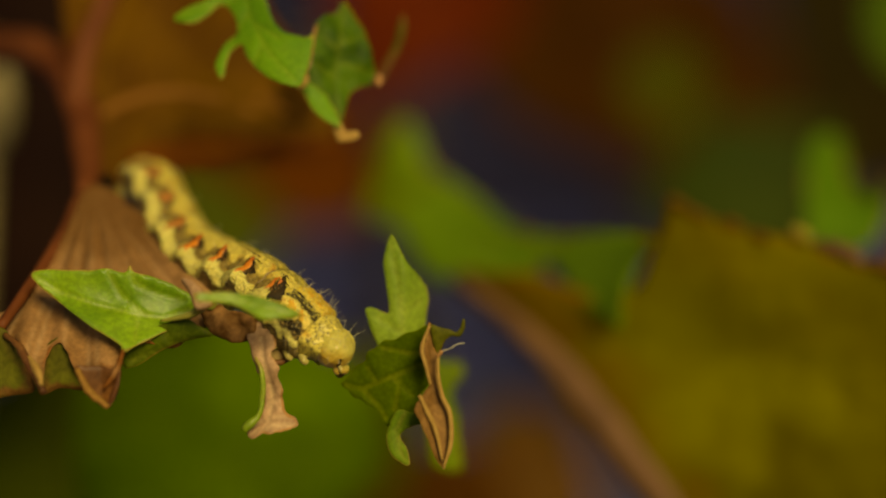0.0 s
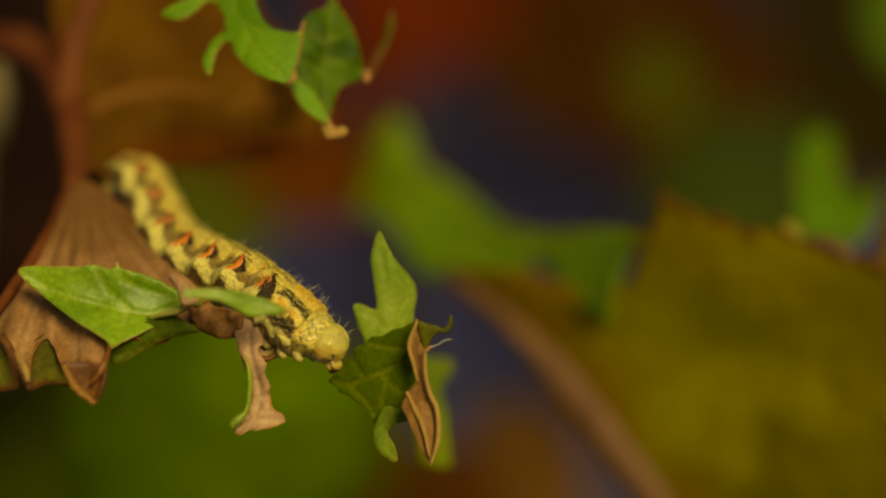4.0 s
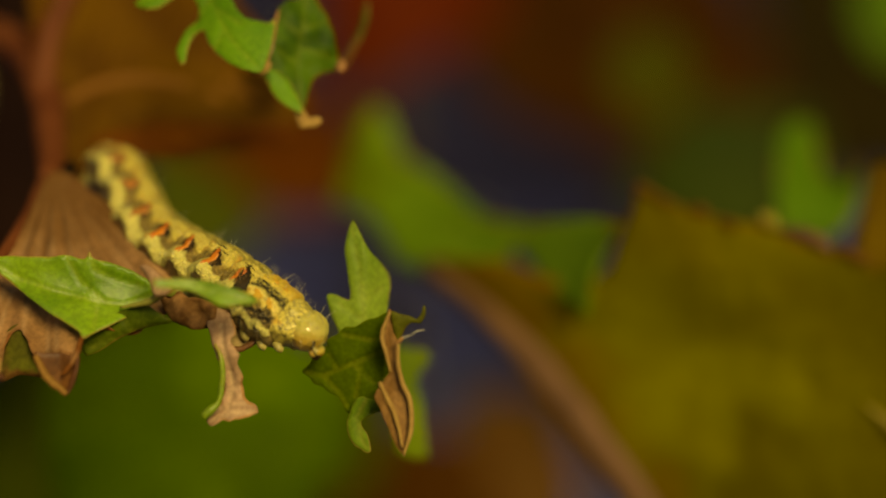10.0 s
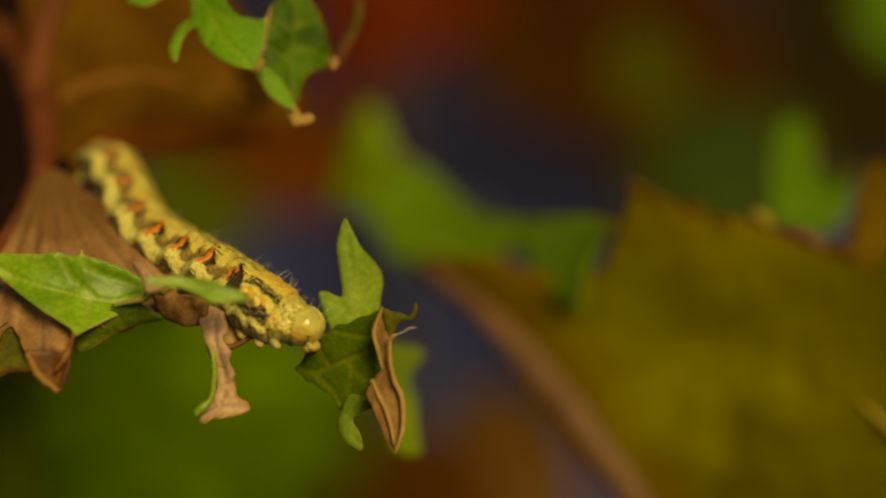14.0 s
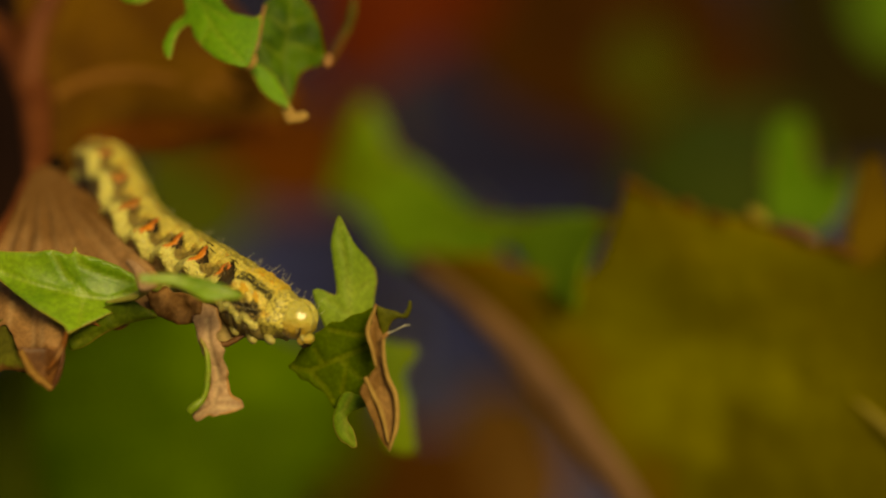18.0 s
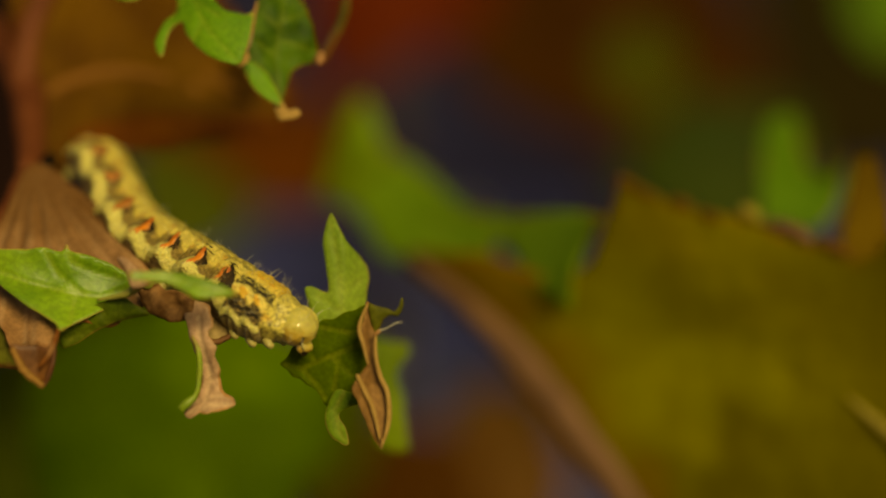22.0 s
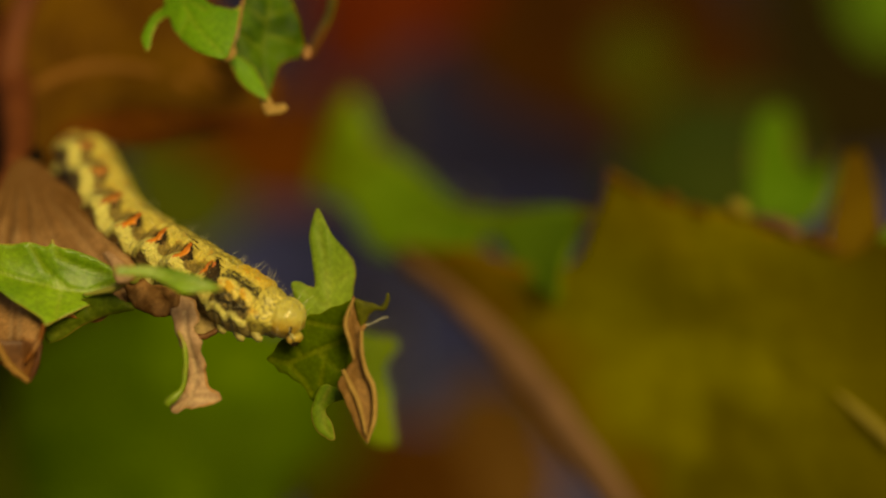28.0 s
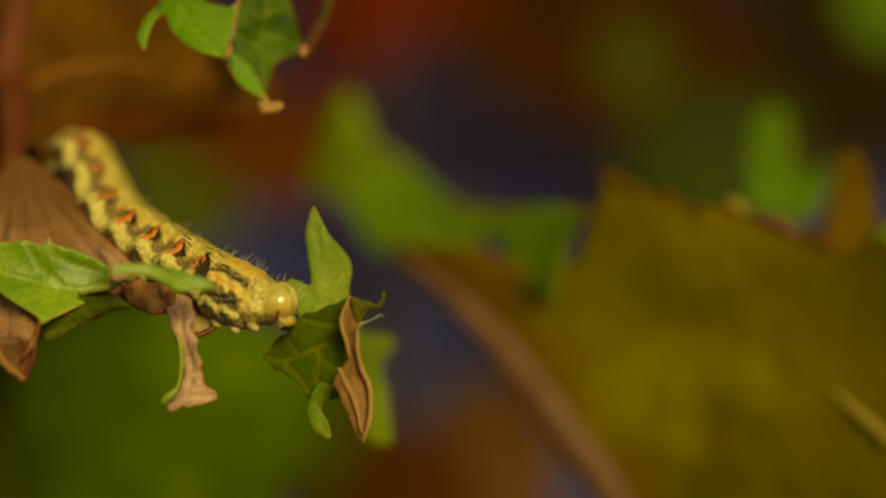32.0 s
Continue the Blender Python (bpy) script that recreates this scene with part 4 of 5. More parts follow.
put_blade(PLEATED, "green_remnant", M_gr2, [(-1.78, -1.85), (-1.55, 0.68), (-0.9, 2.21), (0.27, 2.57), (1.05, 1.49), (2.11, 0.45), (2.17, -1.31), (1.09, -1.58), (-0.25, -1.49)], REMNANT, "green remnant of the blade", step=0.45, serr=0.15, seed=35)
put_tube(PLEATED, "stalk", [(-0.0735, 0.517, 0.68), (-0.08693, 0.30000, 0.63543), (-0.05723, 0.21500, 0.62286), (-0.04674, 0.19500, 0.62044), (-0.03966, 0.18600, 0.61912), (-0.03550, 0.18100, 0.61658), (-0.03312, 0.17600, 0.61197), (-0.03149, 0.17000, 0.60706), (-0.03099, 0.16600, 0.60435)], (0.0012, 0.0012, 0.0013, 0.0016, 0.0019, 0.0019, 0.0016, 0.0013, 0.0010), STEM_RED, "reddish brown stalk", count=40, rough=0.15)
put_tube(PLEATED, "midrib", [(-0.03090, 0.16550, 0.60434), (-0.03195, 0.16100, 0.60100), (-0.03326, 0.15600, 0.59752), (-0.03486, 0.15100, 0.59382)], (0.0010, 0.0006, 0.0005, 0.0004), STEM_RED, "reddish midrib along the edge", rough=0.15)
put_tube(PLEATED, "node", [(-0.02909, 0.168, 0.60638), (-0.02968, 0.168, 0.60549), (-0.03028, 0.168, 0.6047)], (0.0004, 0.00085, 0.0004), KNOT, "black knot on the stalk")

# ---------------------------------------------------------------- withered leaf behind
WITHER = thing("withered_leaf", Matrix.Translation(((-0.03547, 0.19000, 0.61348))), "large withered olive-brown leaf with an arched rib", "leaf")
M_w = pose(-0.02247, 0.18000, 0.61754, 80, 0, 10)
put_blade(WITHER, "blade", M_w, [(-12.52, 9.06), (-3.09, 10.42), (3.82, 9.49), (6.95, 3.99), (10.64, 0.19), (13.34, -4.74), (11.29, -8.15), (6.75, -9.44), (2, -10.29), (-3.21, -10.32), (-6.57, -11.41), (-9.9, -13.55), (-11.43, -11.97), (-12.22, -2.37)], WITHERED, "withered olive-brown blade",
          relief=lambda x, y: 0.7 * math.sin(x * 0.45) + 0.1 * math.sin(44 * math.atan2(y + 14.0, x + 12.0)), veins=[[(-3.89, -7.41), (8.6, -5.44)], [(-4.14, -6.71), (7.91, -3.01)], [(-4.49, -6.04), (6.79, -0.66)], [(-4.9, -5.5), (5.44, 1.3)], [(-5.29, -5.1), (4.1, 2.77)], [(-5.64, -4.81), (2.88, 3.83)], [(-5.97, -4.59), (1.71, 4.68)], [(-6.36, -4.38), (0.35, 5.48)], [(-6.85, -4.17), (-1.44, 6.31)], [(-7.49, -4.0), (-3.74, 7.03)], [(-8.21, -3.93), (-6.41, 7.46)], [(-8.94, -3.97), (-9.1, 7.48)], [(-9.57, -4.11), (-11.46, 7.17)], [(-10.06, -4.29), (-13.33, 6.69)], [(-10.45, -4.47), (-14.8, 6.15)], [(-10.79, -4.68), (-16.11, 5.53)]], step=0.6, groove=-0.12, serr=0.25, seed=41)
put_blade(WITHER, "reddened_edge", M_w, [(-7.08, -9.2), (-4.7, -7.86), (-0.97, -7.19), (2.63, -7.22), (5.79, -7.55), (9.05, -7.08), (12.24, -7.5), (11.28, -8.45), (6.68, -9.75), (1.93, -10.74), (-3.21, -10.56), (-6.06, -10.83)], WITHERED_RED, "reddish brown lower edge of the blade",
          relief=lambda x, y: 0.7 * math.sin(x * 0.45) + 0.45, step=0.6, serr=0.3, seed=42)
put_tube(WITHER, "rib", [(-0.03148, 0.17697, 0.61228), (-0.03003, 0.17765, 0.61326), (-0.02787, 0.1789, 0.61414), (-0.02509, 0.17972, 0.61453), (-0.02188, 0.17949, 0.61419), (-0.0187, 0.17936, 0.61324), (-0.01662, 0.17971, 0.61193)], (0.0005, 0.0006, 0.0006, 0.0006, 0.0005, 0.0004, 0.0002), RIB_TAN, "arched tan rib", rough=0.2)
put_tube(WITHER, "side_rib", [(-0.01742, 0.17979, 0.61445), (-0.0151, 0.18052, 0.61307), (-0.01277, 0.18136, 0.6117)], (0.0004, 0.0003, 0.0002), RIB_TAN, "thin tan side rib", rough=0.2)
# the nibbled leaf's shadow, put in as a dark piece of blade
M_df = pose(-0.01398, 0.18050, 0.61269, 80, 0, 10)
put_blade(WITHER, "shadow_patch", M_df, [(-3.49, 2.01), (-2.15, 2.85), (0.56, 2.62), (2.14, 1.43), (1.57, -0.33), (-0.09, -1.0), (-1.78, -0.48), (-3.26, -0.33)], SHADOW_PATCH, "blackish brown patch for the nibbled leaf's shadow", relief=lambda x, y: 0.2 * math.sin(x * 1.3 + y), step=0.4, serr=0.3, seed=43)
put_tube(WITHER, "basal_rib", [(-0.03286, 0.17600, 0.60990), (-0.03357, 0.17700, 0.61413), (-0.03323, 0.17800, 0.61814), (-0.03201, 0.17850, 0.62160), (-0.02999, 0.17900, 0.62641)], (0.0012, 0.0013, 0.0013, 0.0011, 0.0009), STEM_RED, "reddish main rib from the stalk", rough=0.15)
put_tube(WITHER, "petiole", stalk_line(((-0.02433, 0.18200, 0.61935))), (0.0005, 0.0006, 0.0007, 0.0009), STEM_RED)

# ---------------------------------------------------------------- large leaves behind
BIG = thing("broad_green_leaf", Matrix.Translation((-0.02550, 0.20800, 0.57800)), "broad green leaf hanging below the caterpillar", "leaf")
M_b = pose(-0.02550, 0.20800, 0.57800, 84, 0, 6)
put_blade(BIG, "blade", M_b, [(18.73, 5.35), (19.21, -0.93), (16.08, -4.3), (14.17, -7.96), (11.67, -11.88), (5.53, -13.51), (-2.6, -13.6), (-9.6, -11.6), (-13.6, -6.0), (-14.6, 1.6), (-13.6, 7.6), (-8.0, 12.0), (-0.59, 14.01), (5.54, 14.0), (12.37, 11.57)], BROAD_GREEN, "broad green blade",
          relief=lambda x, y: -(0.012 if x > 0 else 0.003) * x * x + 0.25 * math.sin(0.5 * x), veins=pinnate([(13.62, 10.33), (8.0, 5.36), (2.49, -0.73), (-2.34, -10.36)], 6, 10), step=0.8, serr=0.3, seed=51)
put_tube(BIG, "petiole", stalk_line((-0.02600, 0.21200, 0.57900)), (0.0005, 0.0006, 0.0007, 0.0009), STEM_GREEN)

OLIVE_LEAF = thing("olive_leaf", Matrix.Translation(((0.02747, 0.17959, 0.59157))), "large yellowing olive leaf with a pinkish rolled margin", "leaf")
M_o = pose(0.02747, 0.17959, 0.59051, 98, 0, -20)
olive_out = [(-30.19, 5.93), (-25.1, 6.67), (-19.24, 6.4), (-13.95, 4.98), (-10.32, 5.54), (-8.55, 7.38), (-7.66, 10.15), (-6.51, 12.33), (-5.6, 14.74), (-4.03, 13.61), (-0.64, 11.99), (3.47, 11.08), (7.02, 9.99), (9.54, 8.93), (12.57, 8.09), (15.56, 6.45), (21.59, 7.61), (24.34, -3.76), (21.32, -18.3), (-4.31, -21.53), (-8.04, -15.59), (-11.33, -10.7), (-14.73, -6.7), (-19.44, -1.89), (-24.45, 2.16)]
put_blade(OLIVE_LEAF, "blade", M_o, olive_out, OLIVE, "yellowing olive blade",
          relief=lambda x, y: 0.5 * math.sin(x * 0.25 + y * 0.2) - 0.012 * max(0.0, -0.9 * x - 0.45 * y) ** 2, veins=pinnate([(20.33, -14.26), (10.37, -4.04), (0.09, 3.22), (-5.73, 14.42)], 6, 9), step=0.9, serr=0.35, seed=52)
put_tube(OLIVE_LEAF, "rolled_margin", [(0.00168, 0.19586, 0.59716), (0.00692, 0.19188, 0.59315), (0.01135, 0.18954, 0.58889), (0.01574, 0.18794, 0.58356), (0.01876, 0.18709, 0.57939), (0.02228, 0.18618, 0.57444), (0.02791, 0.18472, 0.56652)], (0.0010, 0.0016, 0.0020, 0.0021, 0.0021, 0.0021, 0.0020), MARGIN_PINK, "pinkish rolled margin", rough=0.2)
put_tube(OLIVE_LEAF, "vein", [(0.04130, 0.17477, 0.58485), (0.04355, 0.17410, 0.58286), (0.04640, 0.17325, 0.58014)], (0.0001, 0.0005, 0.0006), VEIN_YELLOW, "pale raised vein", rough=0.2)
put_tube(OLIVE_LEAF, "dry_edge", [(0.02104, 0.17929, 0.60465), (0.02211, 0.17896, 0.60417), (0.02344, 0.1786, 0.60337), (0.02496, 0.17818, 0.60279)], (0.0003, 0.0005, 0.0004, 0.0002), BRONZE, "brown dry edge", rough=0.7, seed=0)
put_tube(OLIVE_LEAF, "dry_edge", [(0.02556, 0.17803, 0.60257), (0.02677, 0.17771, 0.60237), (0.02779, 0.17749, 0.60163)], (0.0002, 0.0005, 0.0003), BRONZE, "brown dry edge", rough=0.7, seed=1)
put_tube(OLIVE_LEAF, "dry_edge", [(0.02829, 0.17737, 0.60153), (0.0292, 0.17717, 0.60121), (0.0302, 0.17696, 0.60068)], (0.0003, 0.0006, 0.0003), BRONZE, "brown dry edge", rough=0.7, seed=2)
put_tube(OLIVE_LEAF, "dry_edge", [(0.03219, 0.17643, 0.60213), (0.0328, 0.17632, 0.60141), (0.0338, 0.1761, 0.60078)], (0.0003, 0.0008, 0.0004), VEIN_YELLOW, "brown dry edge", rough=0.7, seed=3)
put_tube(OLIVE_LEAF, "dry_edge", [(0.03409, 0.17604, 0.60058), (0.03568, 0.17562, 0.60027), (0.03714, 0.17524, 0.59955), (0.03822, 0.17498, 0.59873)], (0.0003, 0.0006, 0.0007, 0.0003), MARGIN_PINK, "brown dry edge", rough=0.7, seed=4)
put_tube(OLIVE_LEAF, "dry_edge", [(0.03861, 0.17486, 0.59863), (0.04005, 0.17436, 0.59832), (0.04148, 0.1739, 0.59761)], (0.0003, 0.0006, 0.0004), BRONZE, "brown dry edge", rough=0.7, seed=5)
put_tube(OLIVE_LEAF, "dry_edge", [(0.01833, 0.1821, 0.59954), (0.01886, 0.18153, 0.60029), (0.01966, 0.18092, 0.60071)], (0.0002, 0.0004, 0.0002), BRONZE, "brown dry edge", rough=0.7, seed=6)
M_ob = pose(0.04491, 0.17959, 0.60268, 82, 0, 15)
put_blade(OLIVE_LEAF, "brown_lobe", M_ob, [(-3.86, -4.78), (-2.67, -0.54), (-1.82, 2.93), (-0.26, 4.19), (1.07, 2.42), (1.63, -1.60), (1.63, -5.34), (-1.08, -6.39)], BROWN_LOBE, "upright brown lobe", step=0.6, serr=0.2, seed=53)
put_tube(OLIVE_LEAF, "petiole", stalk_line(((0.03059, 0.18242, 0.59144))), (0.0005, 0.0006, 0.0007, 0.0009), STEM_GREEN)

SPROUT = thing("spring_leaf", Matrix.Translation(((0.03628, 0.17700, 0.60005))), "small upright fresh green leaf with a dry base", "leaf")
M_s = pose(0.04137, 0.19900, 0.60416, 38, 0, -8)
put_blade(SPROUT, "blade", M_s, [(-3.6, 4), (-3.05, 10.63), (-1.42, 13.61), (0.38, 13.26), (1.03, 8.48), (1.49, 3.96), (3.2, 0.77), (4.97, 3.93), (4.8, -0.99), (3.07, -5.74), (0.17, -7.59), (-2.33, -7.13), (-3.75, -4.79)], SPRING, "fresh green blade",
          relief=lambda x, y: 0.05 * x * x, veins=[[(-0.72, 15.57), (-0.67, 3.98), (-0.34, -6.67)]], step=0.6, serr=0.15, seed=54)
M_s2 = pose(0.04696, 0.17600, 0.59591, 80, 0, 8)
put_blade(SPROUT, "side_blade", M_s2, [(-1.17, 2.63), (0.31, 4.21), (2.46, 3.68), (2.72, -0.01), (-0.1, -1.31), (-1.65, -0.26)], SPRING, "second small green blade", step=0.6, serr=0.15, seed=55)
put_tube(SPROUT, "petiole", stalk_line(((0.04200, 0.20200, 0.60363))), (0.0005, 0.0006, 0.0007, 0.0009), STEM_GREEN)

MIDLEAF = thing("lobed_green_leaf", Matrix.Translation(((0.00097, 0.20500, 0.60127))), "lobed green leaf with brown-tipped points", "leaf")
M_m = pose(0.00454, 0.20500, 0.60126, 78, 0, -55)
put_blade(MIDLEAF, "blade", M_m, [(-18.09, 13.42), (-20.26, 10.25), (-20.95, 6.89), (-21.04, 3.54), (-21.04, 1.67), (-16.43, 0.92), (-12.93, -1.44), (-10.49, -3.67), (-5.52, -5.04), (0.49, -5.03), (5.99, -6.18), (12.34, -7.07), (14.88, -6.03), (11.42, -4.04), (12.94, -3.12), (20.03, -7.09), (25.59, -9.22), (28.44, -9.56), (28.35, -7.31), (29.05, -4.11), (31.59, -1.87), (31.94, -0.93), (23.18, -0.02), (14.6, 0.1), (8.18, 0.5), (2.67, 1.7), (-2.05, 4.01), (-6.97, 6.22), (-10.76, 7.66), (-13.42, 10.15), (-15.71, 12.81)], MID_GREEN, "lobed green blade",
          relief=lambda x, y: (0.006 if x < 0 else 0.004) * x * x, ripple=0.0, veins=pinnate([(-18.35, 12.61), (-11.92, 1.18), (0.43, -1.23), (12.93, -1.37), (28.1, -9.18)], 5, 5), step=0.8, serr=0.25, seed=56)
put_tube(MIDLEAF, "dry_tip", [(0.01649, 0.1855, 0.59475), (0.01687, 0.1855, 0.59388), (0.01703, 0.1855, 0.59312)], (0.0003, 0.0007, 0.0002), VEIN_YELLOW, "yellow dry tip", rough=0.4)
put_tube(MIDLEAF, "petiole", stalk_line(((0.00517, 0.20400, 0.60096))), (0.0005, 0.0006, 0.0007, 0.0009), STEM_GREEN)


def back_leaf(name, label, m, outline, material, stem_from, pairs=4, reach=8, step=1.6, seed=61):
    """A leaf well behind the rest, carried by one of the woody branches."""
    ob = thing(name, m, label, "leaf", "leaves behind")
    lo, hi = np.array(outline).min(0), np.array(outline).max(0)
    mid = [(lo[0] * 0.8 + hi[0] * 0.2, lo[1] * 0.6 + hi[1] * 0.4), tuple((lo + hi) / 2), (hi[0] * 0.9 + lo[0] * 0.1, hi[1] * 0.6 + lo[1] * 0.4)]
    put_blade(ob, "blade", m, outline, material, relief=lambda x, y: 0.8 * math.sin(x * 0.2 + seed), veins=pinnate(mid, pairs, reach), step=step, serr=0.5, seed=seed)
    put_tube(ob, "petiole", stalk_line(stem_from), (0.0006, 0.0007, 0.0008, 0.0009), STEM_RED)
    return ob


back_leaf("red_leaf", "blurred dark red autumn leaf", pose(0.00777, 0.40000, 0.64723, 80, 0, -8), [(-30.75, 22.96), (-6.56, 26.1), (9.26, 12.08), (5.97, -2.54), (-5.72, -9.65), (-17.42, -16.78), (-26.91, -19.1), (-31.11, -1.94)], RED_LEAF, ((-0.00994, 0.40200, 0.64747)), seed=62)
back_leaf("red_leaf", "blurred dark red autumn leaf", pose(-0.02843, 0.34000, 0.61512, 100, 0, 12), [(-20.87, 1.8), (-10.14, 8.39), (1.81, 9.07), (13.96, 8.24), (18.4, -2.89), (12.47, -11.13), (0.25, -11.16), (-10.9, -5.13), (-17.86, -3.16)], RUSSET_RED, ((-0.03062, 0.34200, 0.61420)), seed=63)
back_leaf("russet_leaf", "blurred russet brown leaf", pose(0.03290, 0.42000, 0.63599, 95, 0, -10), [(-28.66, 11.62), (-18.4, 26.21), (3.93, 28.08), (30.62, 22.56), (42.6, -6.69), (30.54, -17.55), (10.98, -18.64), (-8.83, -12.27), (-23.8, -2.14)], RUSSET, ((0.04548, 0.42200, 0.63616)), seed=64)
back_leaf("shade_green_leaf", "blurred dark green leaf, deep shade put into its colour", pose(0.05111, 0.33000, 0.61176, 80, 0, 0), [(-15.57, -0.99), (-7.55, 9.98), (5.2, 11.49), (15.83, 7.98), (17.21, -7.91), (8.28, -14.78), (-5.15, -11.84), (-13.76, -7.91)], SHADE_GREEN, ((0.05322, 0.33100, 0.61179)), seed=65)
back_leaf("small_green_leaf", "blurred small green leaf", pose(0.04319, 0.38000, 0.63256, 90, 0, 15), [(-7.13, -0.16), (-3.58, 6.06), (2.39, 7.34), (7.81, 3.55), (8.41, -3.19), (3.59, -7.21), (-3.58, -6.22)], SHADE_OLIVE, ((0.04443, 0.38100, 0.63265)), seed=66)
back_leaf("small_green_leaf", "blurred small green leaf", pose(0.08027, 0.33000, 0.63800, 90, 0, -15), [(-5.69, 0.56), (-3.31, 8.87), (4.24, 10.53), (10.31, 2.58), (7.51, -6.02), (-0.47, -7.28)], SPRING, ((0.08149, 0.33100, 0.63811)), seed=67)
back_leaf("shade_green_leaf", "blurred dark green leaf, deep shade put into its colour", pose(-0.03430, 0.32000, 0.60481, 90, 0, 10), [(-12.13, 10.27), (-3.75, 8.45), (3.76, 3.79), (7.54, -2.82), (1.88, -8.48), (-7.48, -9.4), (-13.05, -0.97)], SHADE_OLIVE, ((-0.03819, 0.32100, 0.60482)), seed=68)
back_leaf("bronze_leaf", "blurred bronze brown leaf", pose(0.01516, 0.33000, 0.56220, 80, 0, 0), [(-10.7, -2.9), (-9.7, 4.85), (-4.8, 10.7), (2.04, 10.7), (8.79, 3.88), (11.57, -6.75), (4.68, -17.25), (-6.87, -16.3)], BRONZE, ((0.01715, 0.33100, 0.56013)), seed=69)
back_leaf("russet_leaf", "blurred russet brown leaf", pose(-0.00389, 0.30000, 0.55945, 90, 0, 0), [(-10.6, 9.72), (-3.53, 11.48), (4.42, 9.72), (12.37, 7.07), (14.13, -10.6), (-8.83, -12.37), (-15.9, 0)], RUSSET_BROWN, ((-0.00567, 0.30100, 0.55932)), seed=70)
# added leaf shape: fills the dark gap between stalk and wall
back_leaf("maroon_gap_fill", "made-up maroon-black leaf shape filling the dark gap", pose(-0.06396, 0.30000, 0.60981, 90, 0, 0), [(-21.2, 41.52), (0, 42.4), (15.02, 34.45), (15.9, 18.55), (14.58, 2.65), (10.6, -16.79), (0, -25.62), (-21.2, -23.85)], MAROON, ((-0.06417, 0.30100, 0.60984)), seed=71)
# its dark colour paints the shade beside the broad green leaf
back_leaf("shade_green_leaf", "blurred dark olive leaf, deep shade put into its colour", pose(-0.07355, 0.34500, 0.56150, 84, 0, -10), [(-31.19, 13.82), (-9.34, 16.13), (4.31, 25.47), (20.12, 30.65), (38, 29.72), (41.6, 12.71), (36.01, -7.22), (26.06, -19.31), (-29.28, -22.96)], DIM_GREEN, ((-0.07398, 0.34700, 0.56127)), seed=72)
# added leaf shape that darkens the wall at the upper right
back_leaf("dark_corner_fill", "blackish brown leaf shape added to darken the corner", pose(0.09320, 0.43000, 0.64318, 90, 0, 0), [(-17.73, 27.86), (22.79, 30.39), (30.39, -12.66), (15.19, -29.12), (-7.6, -29.12), (-15.19, -12.66)], DUSK, ((0.09363, 0.43200, 0.64338)), seed=73)
back_leaf("shade_green_leaf", "blurred dark olive leaf, deep shade put into its colour", pose(-0.01544, 0.28500, 0.57323, 86, 0, 8), [(-4.98, 10.93), (0.92, 12.57), (8.54, 11.67), (11.87, 3.21), (9.23, -7.66), (3.27, -14.23), (-3.42, -11.61)], DULL_OLIVE, ((-0.01555, 0.28700, 0.57304)), seed=74)
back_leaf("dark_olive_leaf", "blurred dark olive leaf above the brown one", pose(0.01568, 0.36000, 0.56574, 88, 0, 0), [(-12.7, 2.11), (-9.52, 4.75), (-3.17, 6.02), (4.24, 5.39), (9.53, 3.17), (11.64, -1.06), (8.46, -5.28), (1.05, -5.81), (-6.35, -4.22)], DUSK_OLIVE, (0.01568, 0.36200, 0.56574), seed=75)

SHOOT = thing("pale_shoot", Matrix.Translation(((-0.05034, 0.21000, 0.60254))), "pale yellowish upright shoot beside the dry leaf", "shoot")
put_tube(SHOOT, "stem", [(-0.062, 0.21, 0.0), (-0.061, 0.21, 0.4), (-0.05096, 0.21000, 0.60130), (-0.04922, 0.21000, 0.61119), (-0.04817, 0.21000, 0.61676), (-0.04910, 0.21000, 0.62356)], (0.003, 0.0024, 0.0018, 0.0016, 0.0013, 0.0006), STEM_PALE, count=40, rough=0.2)

# ---------------------------------------------------------------- caterpillar
FLANK = Vector((0, -1, 0))
REAR_LEAN, FRONT_LEAN = radians(94), radians(80)
LENGTH = 0.0285
BODY = 11
RADII = (0.0018, 0.0026, 0.00272, 0.00276, 0.00274, 0.00266, 0.00264, 0.0027, 0.00276, 0.00262, 0.00212)
SPACES = (0.06, 0.122, 0.140, 0.140, 0.115, 0.104, 0.096, 0.080, 0.05, 0.042, 0.036, 0.041)
SIZES = [LENGTH * k * (1.05 if k > 0.07 else 1.5) for k in SPACES[:10]] + [0.0031, 0.0037]
BODY_START = [(-0.02676, 0.16950, 0.60640), (-0.02508, 0.16700, 0.60486), (-0.02130, 0.16050, 0.59985), (-0.01469, 0.15400, 0.59690), (-0.01059, 0.15180, 0.59450)]
BODY_END = [(-0.02651, 0.16950, 0.60630), (-0.02462, 0.16700, 0.60490), (-0.02072, 0.16050, 0.59982), (-0.01356, 0.15400, 0.59585), (-0.00906, 0.15150, 0.59398)]
CRAWL = ((0, 0.0), (6, 0.12), (10, 0.38), (13, 0.54), (17, 0.70), (21, 0.85), (25, 0.88), (28, 0.93), (32, 1.0))
